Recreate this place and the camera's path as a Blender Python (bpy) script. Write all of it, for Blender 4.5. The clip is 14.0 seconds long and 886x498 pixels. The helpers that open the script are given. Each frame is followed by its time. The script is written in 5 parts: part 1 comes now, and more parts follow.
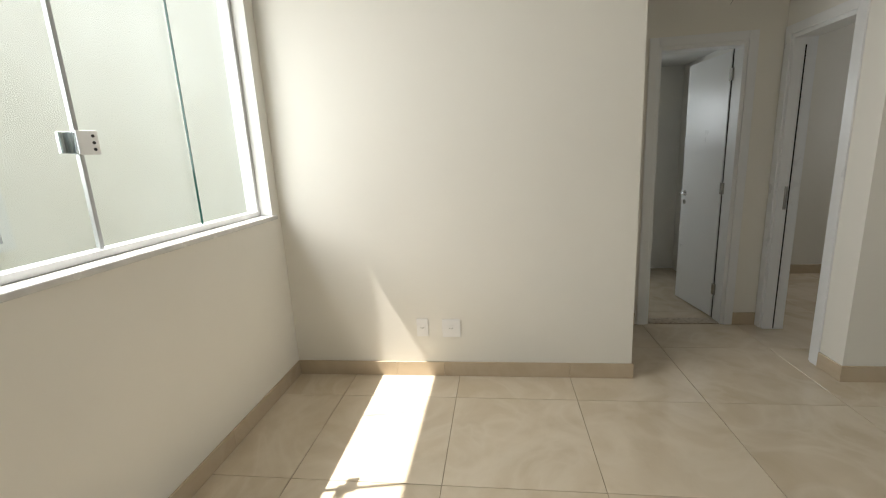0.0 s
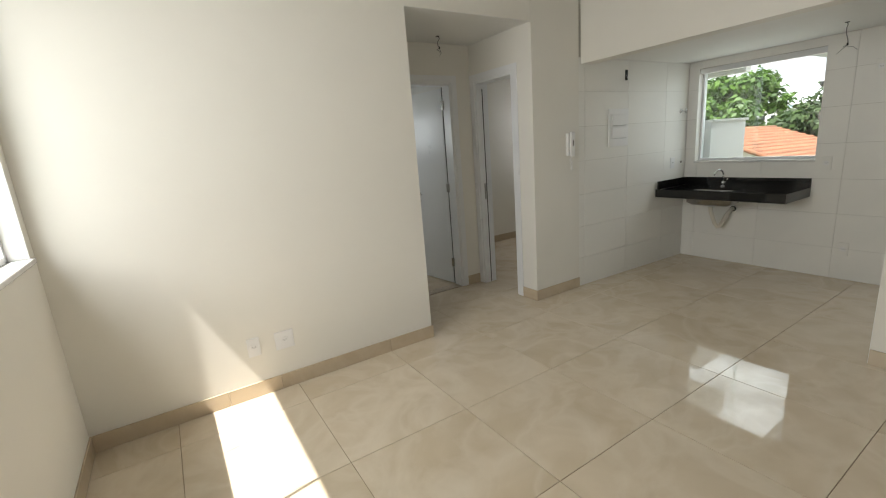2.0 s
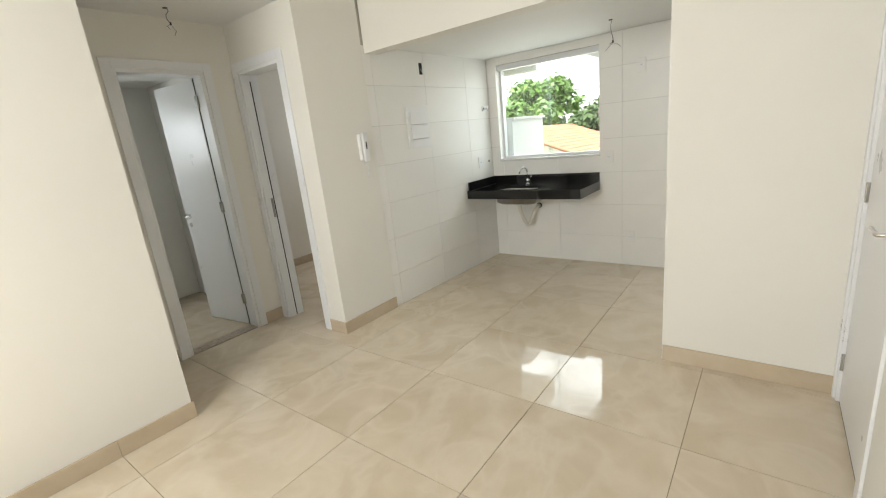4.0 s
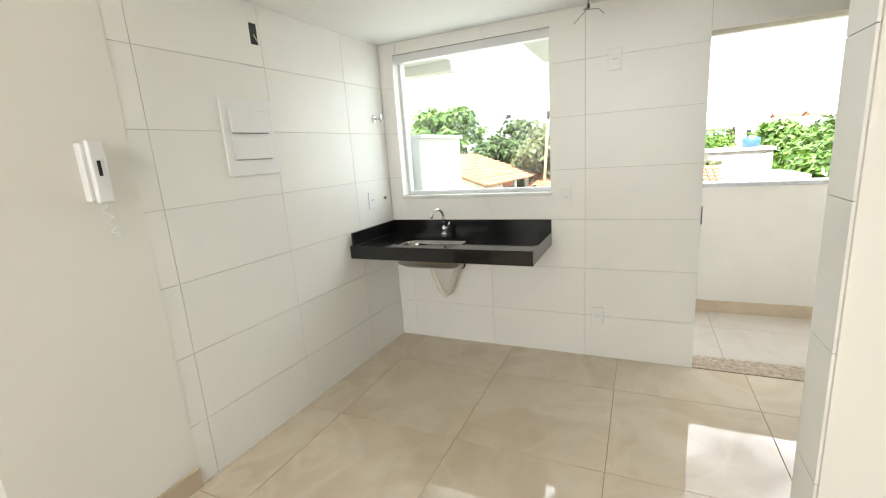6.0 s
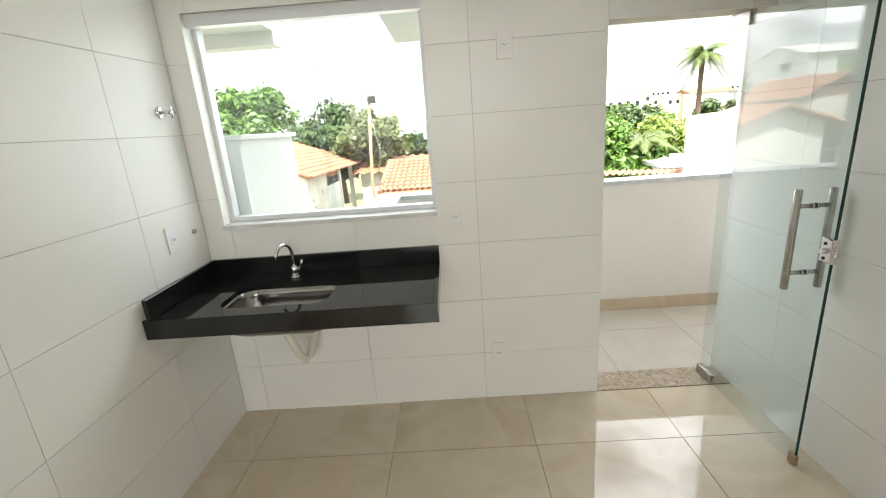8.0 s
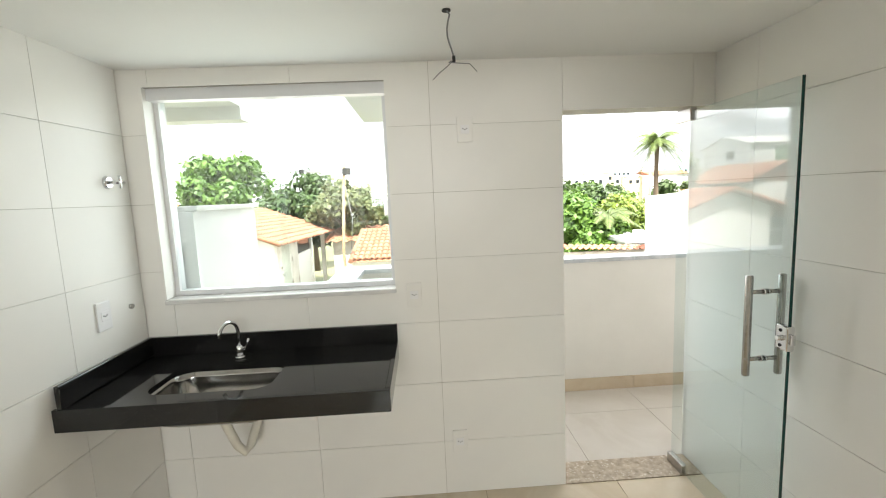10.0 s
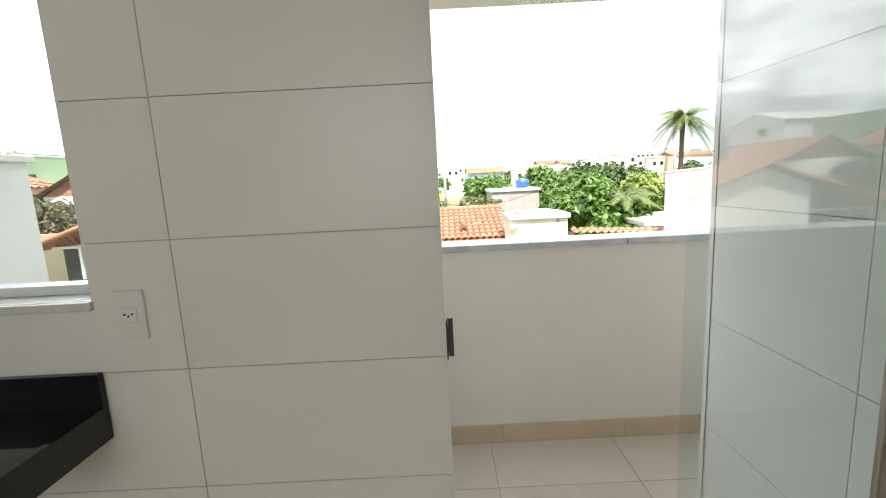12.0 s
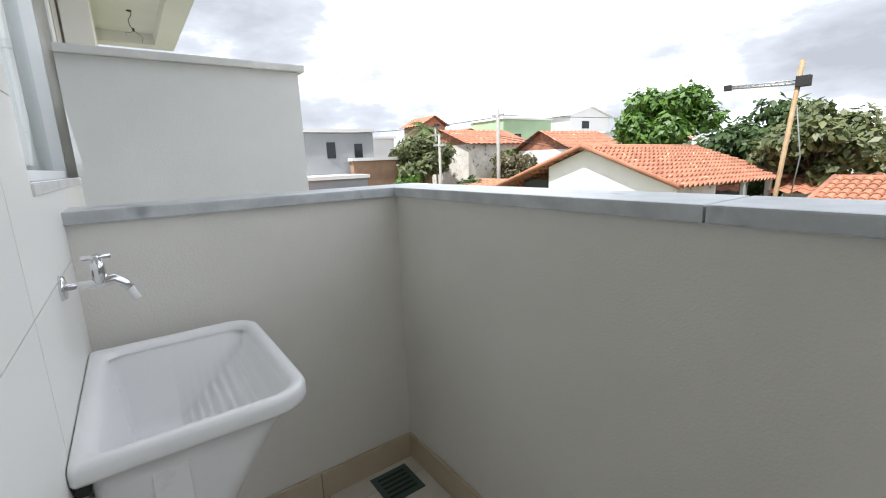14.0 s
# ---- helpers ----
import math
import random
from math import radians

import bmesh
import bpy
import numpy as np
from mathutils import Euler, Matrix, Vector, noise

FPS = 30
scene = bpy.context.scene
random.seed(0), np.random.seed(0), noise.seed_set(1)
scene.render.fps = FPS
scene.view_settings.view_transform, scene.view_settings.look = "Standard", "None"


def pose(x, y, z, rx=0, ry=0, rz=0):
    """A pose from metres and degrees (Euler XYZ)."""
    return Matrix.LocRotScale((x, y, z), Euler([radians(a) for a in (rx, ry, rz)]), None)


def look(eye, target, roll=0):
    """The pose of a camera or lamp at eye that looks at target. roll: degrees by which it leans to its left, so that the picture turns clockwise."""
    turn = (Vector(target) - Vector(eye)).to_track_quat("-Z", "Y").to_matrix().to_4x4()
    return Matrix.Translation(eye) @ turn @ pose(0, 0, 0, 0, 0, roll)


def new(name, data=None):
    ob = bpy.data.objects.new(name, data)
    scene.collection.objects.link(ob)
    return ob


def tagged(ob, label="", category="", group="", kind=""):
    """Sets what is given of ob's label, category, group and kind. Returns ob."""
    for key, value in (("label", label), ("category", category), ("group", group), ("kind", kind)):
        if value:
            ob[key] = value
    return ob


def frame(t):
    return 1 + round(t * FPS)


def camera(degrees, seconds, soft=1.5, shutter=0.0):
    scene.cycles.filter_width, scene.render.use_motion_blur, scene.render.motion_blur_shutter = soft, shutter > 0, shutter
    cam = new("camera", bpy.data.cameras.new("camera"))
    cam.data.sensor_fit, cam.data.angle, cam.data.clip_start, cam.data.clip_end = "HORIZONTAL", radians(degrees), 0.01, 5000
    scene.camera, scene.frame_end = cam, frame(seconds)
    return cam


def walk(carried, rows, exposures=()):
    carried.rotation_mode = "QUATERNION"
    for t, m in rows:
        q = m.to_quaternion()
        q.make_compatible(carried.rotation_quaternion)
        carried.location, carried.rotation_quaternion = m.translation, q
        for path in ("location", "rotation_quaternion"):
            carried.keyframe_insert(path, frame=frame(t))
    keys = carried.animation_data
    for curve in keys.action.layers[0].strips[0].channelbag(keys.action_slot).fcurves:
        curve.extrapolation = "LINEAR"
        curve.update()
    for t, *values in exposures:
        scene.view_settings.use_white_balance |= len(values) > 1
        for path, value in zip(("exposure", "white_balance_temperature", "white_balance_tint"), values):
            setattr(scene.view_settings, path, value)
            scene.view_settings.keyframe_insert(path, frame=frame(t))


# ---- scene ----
cam = camera(91.6, 14.0, soft=1.1)
PATH = [
    (0, (0.491, 0.32, 1.476), (0.231, 2.257, 1.05), -3.0),
    (0.5, (0.282, 0.342, 1.419), (0.458, 2.288, 0.99), -3.0),
    (1, (0.023, 0.194, 1.416), (0.528, 2.082, 0.991), -3.3),
    (1.5, (-0.22, 0.127, 1.461), (0.57, 1.914, 1.033), -3.8),
    (2, (-0.346, 0.087, 1.529), (0.692, 1.735, 1.073), -4.4),
    (2.5, (-0.344, 0.123, 1.511), (0.895, 1.626, 1.056), -4.7),
    (3, (-0.19, 0.151, 1.45), (1.226, 1.495, 1.019), -4.9),
    (3.2, (-0.056, 0.148, 1.486), (1.382, 1.46, 1.028), -5.6),
    (5.3, (1.455, 0.9, 1.5), (3.14, 1.88, 1.055), -4.4),
    (5.5, (1.64, 1.0, 1.465), (3.355, 1.945, 1.028), -4.3),
    (6, (2.06, 1.15, 1.445), (3.835, 1.98, 1.018), -4.0),
    (6.5, (2.285, 1.4, 1.475), (4.13, 2.005, 1.008), -4.3),
    (7, (2.545, 1.615, 1.475), (4.45, 1.928, 0.956), -4.3),
    (7.5, (2.71, 1.67, 1.51), (4.632, 1.798, 0.972), -4.2),
    (8, (2.76, 1.61, 1.585), (4.678, 1.665, 1.035), -4.3),
    (8.2, (2.76, 1.605, 1.575), (4.704, 1.635, 1.095), -4.0),
    (10.3, (2.871, 1.499, 1.615), (4.854, 1.411, 1.369), -2.5),
    (10.5, (2.953, 1.425, 1.613), (4.932, 1.341, 1.34), -2.7),
    (11, (3.264, 1.185, 1.54), (5.244, 1.116, 1.263), -2.6),
    (11.5, (3.62, 1.034, 1.469), (5.598, 0.971, 1.181), -2.5),
    (12, (3.961, 0.814, 1.405), (5.936, 0.819, 1.092), -2.9),
    (12.5, (4.26, 0.68, 1.39), (6.225, 0.703, 1.022), -2.2),
    (13, (4.625, 0.606, 1.339), (6.578, 0.757, 0.94), -2.0),
    (13.2, (4.762, 0.59, 1.298), (6.698, 0.936, 0.938), -2.6),
    (13.5, (4.955, 0.553, 1.256), (6.676, 1.501, 0.884), -2.8),
    (14, (5.32, 0.663, 1.167), (6.46, 2.255, 0.763), -2.2),
]
EXPOSURES = [(0, 1.15), (0.5, 1.25), (1.0, 1.2), (1.5, 1.15), (2.0, 1.2), (2.5, 1.15), (3.0, 1.35), (3.2, 1.45), (5.3, 2.7), (5.5, 2.7), (6.0, 2.3), (6.5, 2.0), (8.0, 2.0), (10.5, 2.1), (11.0, 1.9), (11.5, 1.45), (12.0, 1.35), (12.5, 1.35), (13.0, 0.8), (13.5, 1.05), (14.0, 0.62)]
BALANCE = {13.0: 6300, 13.5: 6050, 14.0: 6050}
walk(cam, [(t, look(eye, target, roll)) for t, eye, target, roll in PATH], [(t, e, BALANCE.get(t, 6500), 10) for t, e in EXPOSURES])

# ---- light ----
SUN_WAY = Vector((1.0, 0.18, -1.93)).normalized()
elev = math.asin(-SUN_WAY.z)
azim = math.atan2(-SUN_WAY.x, -SUN_WAY.y)
world = bpy.data.worlds.new("world")
scene.world = world
world.use_nodes = True
wn, wl = world.node_tree.nodes, world.node_tree.links
wn.clear()
sky = wn.new("ShaderNodeTexSky")
sky.sky_type, sky.sun_disc, sky.sun_elevation, sky.sun_rotation = "NISHITA", False, elev, azim
coord = wn.new("ShaderNodeTexCoord")
stretch = wn.new("ShaderNodeMapping")
stretch.inputs["Scale"].default_value = (1.0, 1.0, 2.6)
cloud = wn.new("ShaderNodeTexNoise")
cloud.inputs["Scale"].default_value, cloud.inputs["Detail"].default_value, cloud.inputs["Roughness"].default_value = 2.3, 7, 0.56
cover = wn.new("ShaderNodeValToRGB")
cover.color_ramp.elements[0].position, cover.color_ramp.elements[0].color = 0.16, (0, 0, 0, 1)
cover.color_ramp.elements[1].position, cover.color_ramp.elements[1].color = 0.34, (1, 1, 1, 1)
tone = wn.new("ShaderNodeValToRGB")
tone.color_ramp.elements[0].position, tone.color_ramp.elements[0].color = 0.40, (18.5, 18.6, 18.9, 1)
tone.color_ramp.elements[1].position, tone.color_ramp.elements[1].color = 0.67, (3.6, 3.7, 3.9, 1)
for where, grey in ((0.47, 8.7), (0.54, 5.2)):
    tone.color_ramp.elements.new(where).color = (grey, grey * 1.015, grey * 1.05, 1)
blend = wn.new("ShaderNodeMix")
blend.data_type = "RGBA"
back = wn.new("ShaderNodeBackground")
back.inputs["Strength"].default_value = 0.11
out = wn.new("ShaderNodeOutputWorld")
wl.new(coord.outputs["Generated"], stretch.inputs["Vector"])
wl.new(stretch.outputs["Vector"], cloud.inputs["Vector"])
wl.new(cloud.outputs["Fac"], cover.inputs["Fac"])
wl.new(cloud.outputs["Fac"], tone.inputs["Fac"])
wl.new(cover.outputs["Color"], blend.inputs["Factor"])
wl.new(sky.outputs["Color"], blend.inputs["A"])
wl.new(tone.outputs["Color"], blend.inputs["B"])
wl.new(blend.outputs["Result"], back.inputs["Color"])
wl.new(back.outputs["Background"], out.inputs["Surface"])


def lamp(name, kind, m, energy, colour=(1, 1, 1), **more):
    data = bpy.data.lights.new(name, kind)
    data.energy, data.color = energy, colour
    if kind == "SUN":
        data.angle = radians(0.5)
    else:
        data.shape, data.size, data.size_y = "RECTANGLE", more["w"], more["h"]
    ob = new(name, data)
    ob.matrix_world = m
    return ob


lamp("sun", "SUN", look((0, 0, 30), Vector((0, 0, 30)) + SUN_WAY), 5.0, (1.0, 0.95, 0.87))
lamp("daylight_living_window", "AREA", look((-1.66, 1.5, 2.0), (2.0, 1.5, 0.3)), 23, (1.0, 0.99, 0.97), w=2.2, h=1.2)
lamp("daylight_kitchen_window", "AREA", look((5.16, 2.27, 1.65), (0, 2.27, 1.2)), 1.3, (0.97, 0.99, 1.0), w=1.1, h=0.9)
# added fill lamps inside bathroom and bedroom; no bedroom window is built
lamp("bathroom_fill", "AREA", look((1.1, 5.5, 1.75), (2.2, 4.4, 1.2)), 2.2, (0.9, 0.96, 1.0), w=0.5, h=0.5)
lamp("bedroom_fill", "AREA", look((5.2, 4.9, 1.6), (3, 4.4, 1.0)), 8, (1, 1, 1), w=1.2, h=1.0)


# ---- materials ----
def mat(name, colour, rough=0.5, other=None, scale=8.0, amount=1.0, bump=0.0, bump_scale=120.0, metal=0.0, coat=0.0, spots=None, rough_var=0.08, each=0.0):
    """Base colour with two scales of noise, roughness variation, fine bump; each: shift by piece."""
    m = bpy.data.materials.new(name)
    m.use_nodes = True
    n, l = m.node_tree.nodes, m.node_tree.links
    b = n["Principled BSDF"]
    b.inputs["Metallic"].default_value = metal
    b.inputs["Coat Weight"].default_value = coat
    tc = n.new("ShaderNodeTexCoord")
    other = other or tuple(c * 0.86 for c in colour)
    big = n.new("ShaderNodeTexNoise")
    big.inputs["Scale"].default_value, big.inputs["Detail"].default_value, big.inputs["Roughness"].default_value = scale, 6, 0.6
    l.new(tc.outputs["Object"], big.inputs["Vector"])
    ramp = n.new("ShaderNodeValToRGB")
    ramp.color_ramp.elements[0].position, ramp.color_ramp.elements[1].position = 0.35, 0.7
    ramp.color_ramp.elements[0].color, ramp.color_ramp.elements[1].color = (*other, 1), (*colour, 1)
    l.new(big.outputs["Fac"], ramp.inputs["Fac"])
    result = ramp.outputs["Color"]
    if spots:
        fine = n.new("ShaderNodeTexNoise")
        fine.inputs["Scale"].default_value, fine.inputs["Detail"].default_value = spots[1], 3
        l.new(tc.outputs["Object"], fine.inputs["Vector"])
        r2 = n.new("ShaderNodeValToRGB")
        r2.color_ramp.elements[0].position, r2.color_ramp.elements[1].position = spots[2], spots[2] + 0.08
        l.new(fine.outputs["Fac"], r2.inputs["Fac"])
        mx = n.new("ShaderNodeMix")
        mx.data_type = "RGBA"
        mx.inputs["B"].default_value = (*spots[0], 1)
        l.new(r2.outputs["Color"], mx.inputs["Factor"])
        l.new(result, mx.inputs["A"])
        result = mx.outputs["Result"]
    if each:
        info = n.new("ShaderNodeObjectInfo")
        hsv = n.new("ShaderNodeHueSaturation")
        mr = n.new("ShaderNodeMapRange")
        mr.inputs["To Min"].default_value, mr.inputs["To Max"].default_value = 1 - each, 1 + each
        l.new(info.outputs["Random"], mr.inputs["Value"])
        l.new(mr.outputs["Result"], hsv.inputs["Value"])
        l.new(result, hsv.inputs["Color"])
        result = hsv.outputs["Color"]
    l.new(result, b.inputs["Base Color"])
    rr = n.new("ShaderNodeMapRange")
    rr.inputs["To Min"].default_value, rr.inputs["To Max"].default_value = max(0.02, rough - rough_var), min(1, rough + rough_var)
    l.new(big.outputs["Fac"], rr.inputs["Value"])
    l.new(rr.outputs["Result"], b.inputs["Roughness"])
    if bump:
        grain = n.new("ShaderNodeTexNoise")
        grain.inputs["Scale"].default_value, grain.inputs["Detail"].default_value = bump_scale, 4
        l.new(tc.outputs["Object"], grain.inputs["Vector"])
        bp = n.new("ShaderNodeBump")
        bp.inputs["Strength"].default_value, bp.inputs["Distance"].default_value = bump, 0.004
        l.new(grain.outputs["Fac"], bp.inputs["Height"])
        l.new(bp.outputs["Normal"], b.inputs["Normal"])
    return m


def marble(name, base, cloudy, vein, rough):
    """Polished porcelain with soft clouds and pale veins that differ from piece to piece."""
    m = bpy.data.materials.new(name)
    m.use_nodes = True
    n, l = m.node_tree.nodes, m.node_tree.links
    b = n["Principled BSDF"]
    tc, info = n.new("ShaderNodeTexCoord"), n.new("ShaderNodeObjectInfo")
    mul = n.new("ShaderNodeVectorMath")
    mul.operation = "SCALE"
    mul.inputs["Scale"].default_value = 37.0
    comb = n.new("ShaderNodeCombineXYZ")
    for k in "XYZ":
        l.new(info.outputs["Random"], comb.inputs[k])
    l.new(comb.outputs["Vector"], mul.inputs[0])
    add = n.new("ShaderNodeVectorMath")
    l.new(tc.outputs["Object"], add.inputs[0])
    l.new(mul.outputs["Vector"], add.inputs[1])
    c1 = n.new("ShaderNodeTexNoise")
    c1.inputs["Scale"].default_value, c1.inputs["Detail"].default_value, c1.inputs["Distortion"].default_value = 2.4, 8, 0.9
    l.new(add.outputs["Vector"], c1.inputs["Vector"])
    r1 = n.new("ShaderNodeValToRGB")
    r1.color_ramp.elements[0].position, r1.color_ramp.elements[1].position = 0.3, 0.72
    r1.color_ramp.elements[0].color, r1.color_ramp.elements[1].color = (*cloudy, 1), (*base, 1)
    l.new(c1.outputs["Fac"], r1.inputs["Fac"])
    v = n.new("ShaderNodeTexNoise")
    v.inputs["Scale"].default_value, v.inputs["Detail"].default_value, v.inputs["Distortion"].default_value = 1.7, 5, 1.8
    l.new(add.outputs["Vector"], v.inputs["Vector"])
    r2 = n.new("ShaderNodeValToRGB")
    e = r2.color_ramp.elements
    e[0].position, e[0].color = 0.40, (0, 0, 0, 1)
    e[1].position, e[1].color = 0.62, (0, 0, 0, 1)
    mid = e.new(0.505)
    mid.color = (0.30, 0.30, 0.30, 1)
    l.new(v.outputs["Fac"], r2.inputs["Fac"])
    mx = n.new("ShaderNodeMix")
    mx.data_type = "RGBA"
    mx.inputs["B"].default_value = (*vein, 1)
    l.new(r2.outputs["Color"], mx.inputs["Factor"])
    l.new(r1.outputs["Color"], mx.inputs["A"])
    l.new(mx.outputs["Result"], b.inputs["Base Color"])
    rr = n.new("ShaderNodeMapRange")
    rr.inputs["To Min"].default_value, rr.inputs["To Max"].default_value = rough * 0.6, rough * 1.5
    l.new(c1.outputs["Fac"], rr.inputs["Value"])
    l.new(rr.outputs["Result"], b.inputs["Roughness"])
    return m


def glass(name, tint, gloss=0.02):
    """Clear pane: mostly passes light, mirrors by Fresnel."""
    m = bpy.data.materials.new(name)
    m.use_nodes = True
    n, l = m.node_tree.nodes, m.node_tree.links
    n.remove(n["Principled BSDF"])
    tr, gl, mx = n.new("ShaderNodeBsdfTransparent"), n.new("ShaderNodeBsdfGlossy"), n.new("ShaderNodeMixShader")
    tr.inputs["Color"].default_value = (*tint, 1)
    gl.inputs["Roughness"].default_value = gloss
    lay, power, scale = n.new("ShaderNodeLayerWeight"), n.new("ShaderNodeMath"), n.new("ShaderNodeMath")
    lay.inputs["Blend"].default_value = 0.5
    power.operation, scale.operation = "POWER", "MULTIPLY_ADD"
    power.inputs[1].default_value = 5.0
    scale.inputs[1].default_value, scale.inputs[2].default_value = 0.92, 0.07
    l.new(lay.outputs["Facing"], power.inputs[0])
    l.new(power.outputs[0], scale.inputs[0])
    l.new(scale.outputs[0], mx.inputs["Fac"])
    l.new(tr.outputs["BSDF"], mx.inputs[1])
    l.new(gl.outputs["BSDF"], mx.inputs[2])
    l.new(mx.outputs["Shader"], n["Material Output"].inputs["Surface"])
    return m


PAINT = mat("cream_wall_paint", (0.81, 0.79, 0.735), 0.62, (0.785, 0.765, 0.71), 1.2, bump=0.05, bump_scale=260)
WHITE = mat("white_paint", (0.83, 0.83, 0.81), 0.55, (0.79, 0.79, 0.77), 1.5, bump=0.05, bump_scale=220)
STUCCO = mat("white_outdoor_paint", (0.78, 0.78, 0.77), 0.8, (0.71, 0.71, 0.70), 1.8, bump=0.25, bump_scale=160, spots=((0.60, 0.59, 0.57), 9, 0.72))
BALCONY = mat("pale_grey_balcony_paint", (0.77, 0.75, 0.70), 0.75, (0.71, 0.69, 0.64), 1.6, bump=0.3, bump_scale=180)
CEILING = mat("ceiling_paint", (0.82, 0.82, 0.80), 0.7, (0.79, 0.79, 0.77), 1.0, bump=0.04, bump_scale=200)
TILE = mat("glazed_white_wall_tile", (0.83, 0.82, 0.78), 0.34, (0.80, 0.79, 0.755), 2.0, each=0.012, rough_var=0.04)
GROUT = mat("grey_grout", (0.52, 0.50, 0.45), 0.9, bump=0.2)
FLOOR = marble("beige_porcelain", (0.68, 0.585, 0.455), (0.57, 0.475, 0.345), (0.78, 0.71, 0.60), 0.032)
FLOOR_GROUT = mat("brown_floor_grout", (0.38, 0.30, 0.21), 0.9, (0.30, 0.24, 0.17), 30)
SKIRT = marble("beige_skirting", (0.56, 0.46, 0.335), (0.50, 0.405, 0.29), (0.63, 0.54, 0.42), 0.12)
BALC_FLOOR = marble("pale_balcony_porcelain", (0.60, 0.56, 0.50), (0.55, 0.50, 0.44), (0.66, 0.62, 0.57), 0.2)
GRANITE = mat("black_granite", (0.006, 0.006, 0.007), 0.06, (0.012, 0.012, 0.011), 60, spots=((0.07, 0.066, 0.06), 170, 0.67), rough_var=0.02)
SILLSTONE = mat("white_marble_sill", (0.74, 0.73, 0.71), 0.25, (0.62, 0.62, 0.61), 9, spots=((0.52, 0.53, 0.54), 6, 0.62))
COPING = mat("grey_marble_coping", (0.60, 0.62, 0.63), 0.35, (0.42, 0.44, 0.455), 11, bump=0.2, spots=((0.30, 0.32, 0.33), 7, 0.63))
THRESH = mat("brown_granite_threshold", (0.52, 0.43, 0.33), 0.3, (0.30, 0.24, 0.17), 34, spots=((0.62, 0.56, 0.47), 60, 0.6))
STEEL = mat("brushed_steel", (0.50, 0.49, 0.47), 0.24, (0.42, 0.41, 0.39), 40, metal=1.0)
CHROME = mat("chrome", (0.75, 0.75, 0.76), 0.08, (0.70, 0.70, 0.71), 10, metal=1.0, rough_var=0.03)
ALU = mat("white_aluminium", (0.74, 0.75, 0.76), 0.35, (0.70, 0.71, 0.72), 5)
GREYALU = mat("grey_aluminium", (0.45, 0.46, 0.47), 0.35, (0.40, 0.41, 0.42), 5, metal=0.6)
PLASTIC = mat("white_plastic", (0.82, 0.82, 0.82), 0.3, (0.79, 0.79, 0.79), 6)
PVC = mat("cream_pvc", (0.72, 0.69, 0.60), 0.4, (0.66, 0.63, 0.55), 12)
DARK = mat("dark_gap", (0.02, 0.02, 0.02), 0.7)
RUBBER = mat("black_rubber", (0.03, 0.03, 0.03), 0.8)
CABLE = mat("grey_cable", (0.20, 0.20, 0.20), 0.6)
DOORWHITE = mat("white_lacquered_door", (0.80, 0.81, 0.82), 0.3, (0.79, 0.80, 0.81), 3, bump=0.03, bump_scale=60)
BRASSPL = mat("brown_plastic_cap", (0.42, 0.33, 0.20), 0.5)
PANE = glass("window_glass", (0.93, 0.97, 0.96))
GREENGLASS = glass("green_tempered_glass", (0.935, 0.977, 0.98), 0.015)
EDGEGLASS = mat("dark_green_glass_edge", (0.01, 0.06, 0.05), 0.1, (0.008, 0.045, 0.04), 6)


# ---- mesh helpers ----
def box(bm, x0, x1, y0, y1, z0, z1, m=None):
    v = [Vector(p) for p in ((x0, y0, z0), (x1, y0, z0), (x1, y1, z0), (x0, y1, z0), (x0, y0, z1), (x1, y0, z1), (x1, y1, z1), (x0, y1, z1))]
    v = [bm.verts.new(m @ p if m else p) for p in v]
    for f in ((3, 2, 1, 0), (4, 5, 6, 7), (0, 1, 5, 4), (1, 2, 6, 5), (2, 3, 7, 6), (3, 0, 4, 7)):
        bm.faces.new([v[i] for i in f])
    return bm


def boxes(*rows):
    bm = bmesh.new()
    for r in rows:
        box(bm, *r)
    return bm


def soft(bm, width=0.003, segments=2):
    bmesh.ops.bevel(bm, geom=bm.edges[:], offset=width, segments=segments, affect="EDGES", profile=0.6, clamp_overlap=True)
    return bm


def tube(bm, points, radius, sides=10, caps=True):
    """A round bar along a line of points; radius: one number or one for each point."""
    points = [Vector(p) for p in points]
    rings, up = [], None
    for i, p in enumerate(points):
        way = (points[min(i + 1, len(points) - 1)] - points[max(i - 1, 0)]).normalized()
        side = way.cross(up if up else (Vector((0, 0, 1)) if abs(way.z) < 0.9 else Vector((1, 0, 0)))).normalized()
        up = side.cross(way).normalized()
        r = radius[i] if isinstance(radius, (list, tuple)) else radius
        rings.append([bm.verts.new(p + (side * math.cos(a) + up * math.sin(a)) * r) for a in [2 * math.pi * k / sides for k in range(sides)]])
    for a, b in zip(rings, rings[1:]):
        for k in range(sides):
            f = bm.faces.new((a[k], a[(k + 1) % sides], b[(k + 1) % sides], b[k]))
            f.smooth = True
    if caps:
        bm.faces.new(rings[0][::-1])
        bm.faces.new(rings[-1])
    return bm


def arc(centre, radius, a0, a1, n, plane="xz"):
    pts = []
    for i in range(n + 1):
        a = radians(a0 + (a1 - a0) * i / n)
        c, s = radius * math.cos(a), radius * math.sin(a)
        off = {"xz": (c, 0, s), "yz": (0, c, s), "xy": (c, s, 0)}[plane]
        pts.append(Vector(centre) + Vector(off))
    return pts


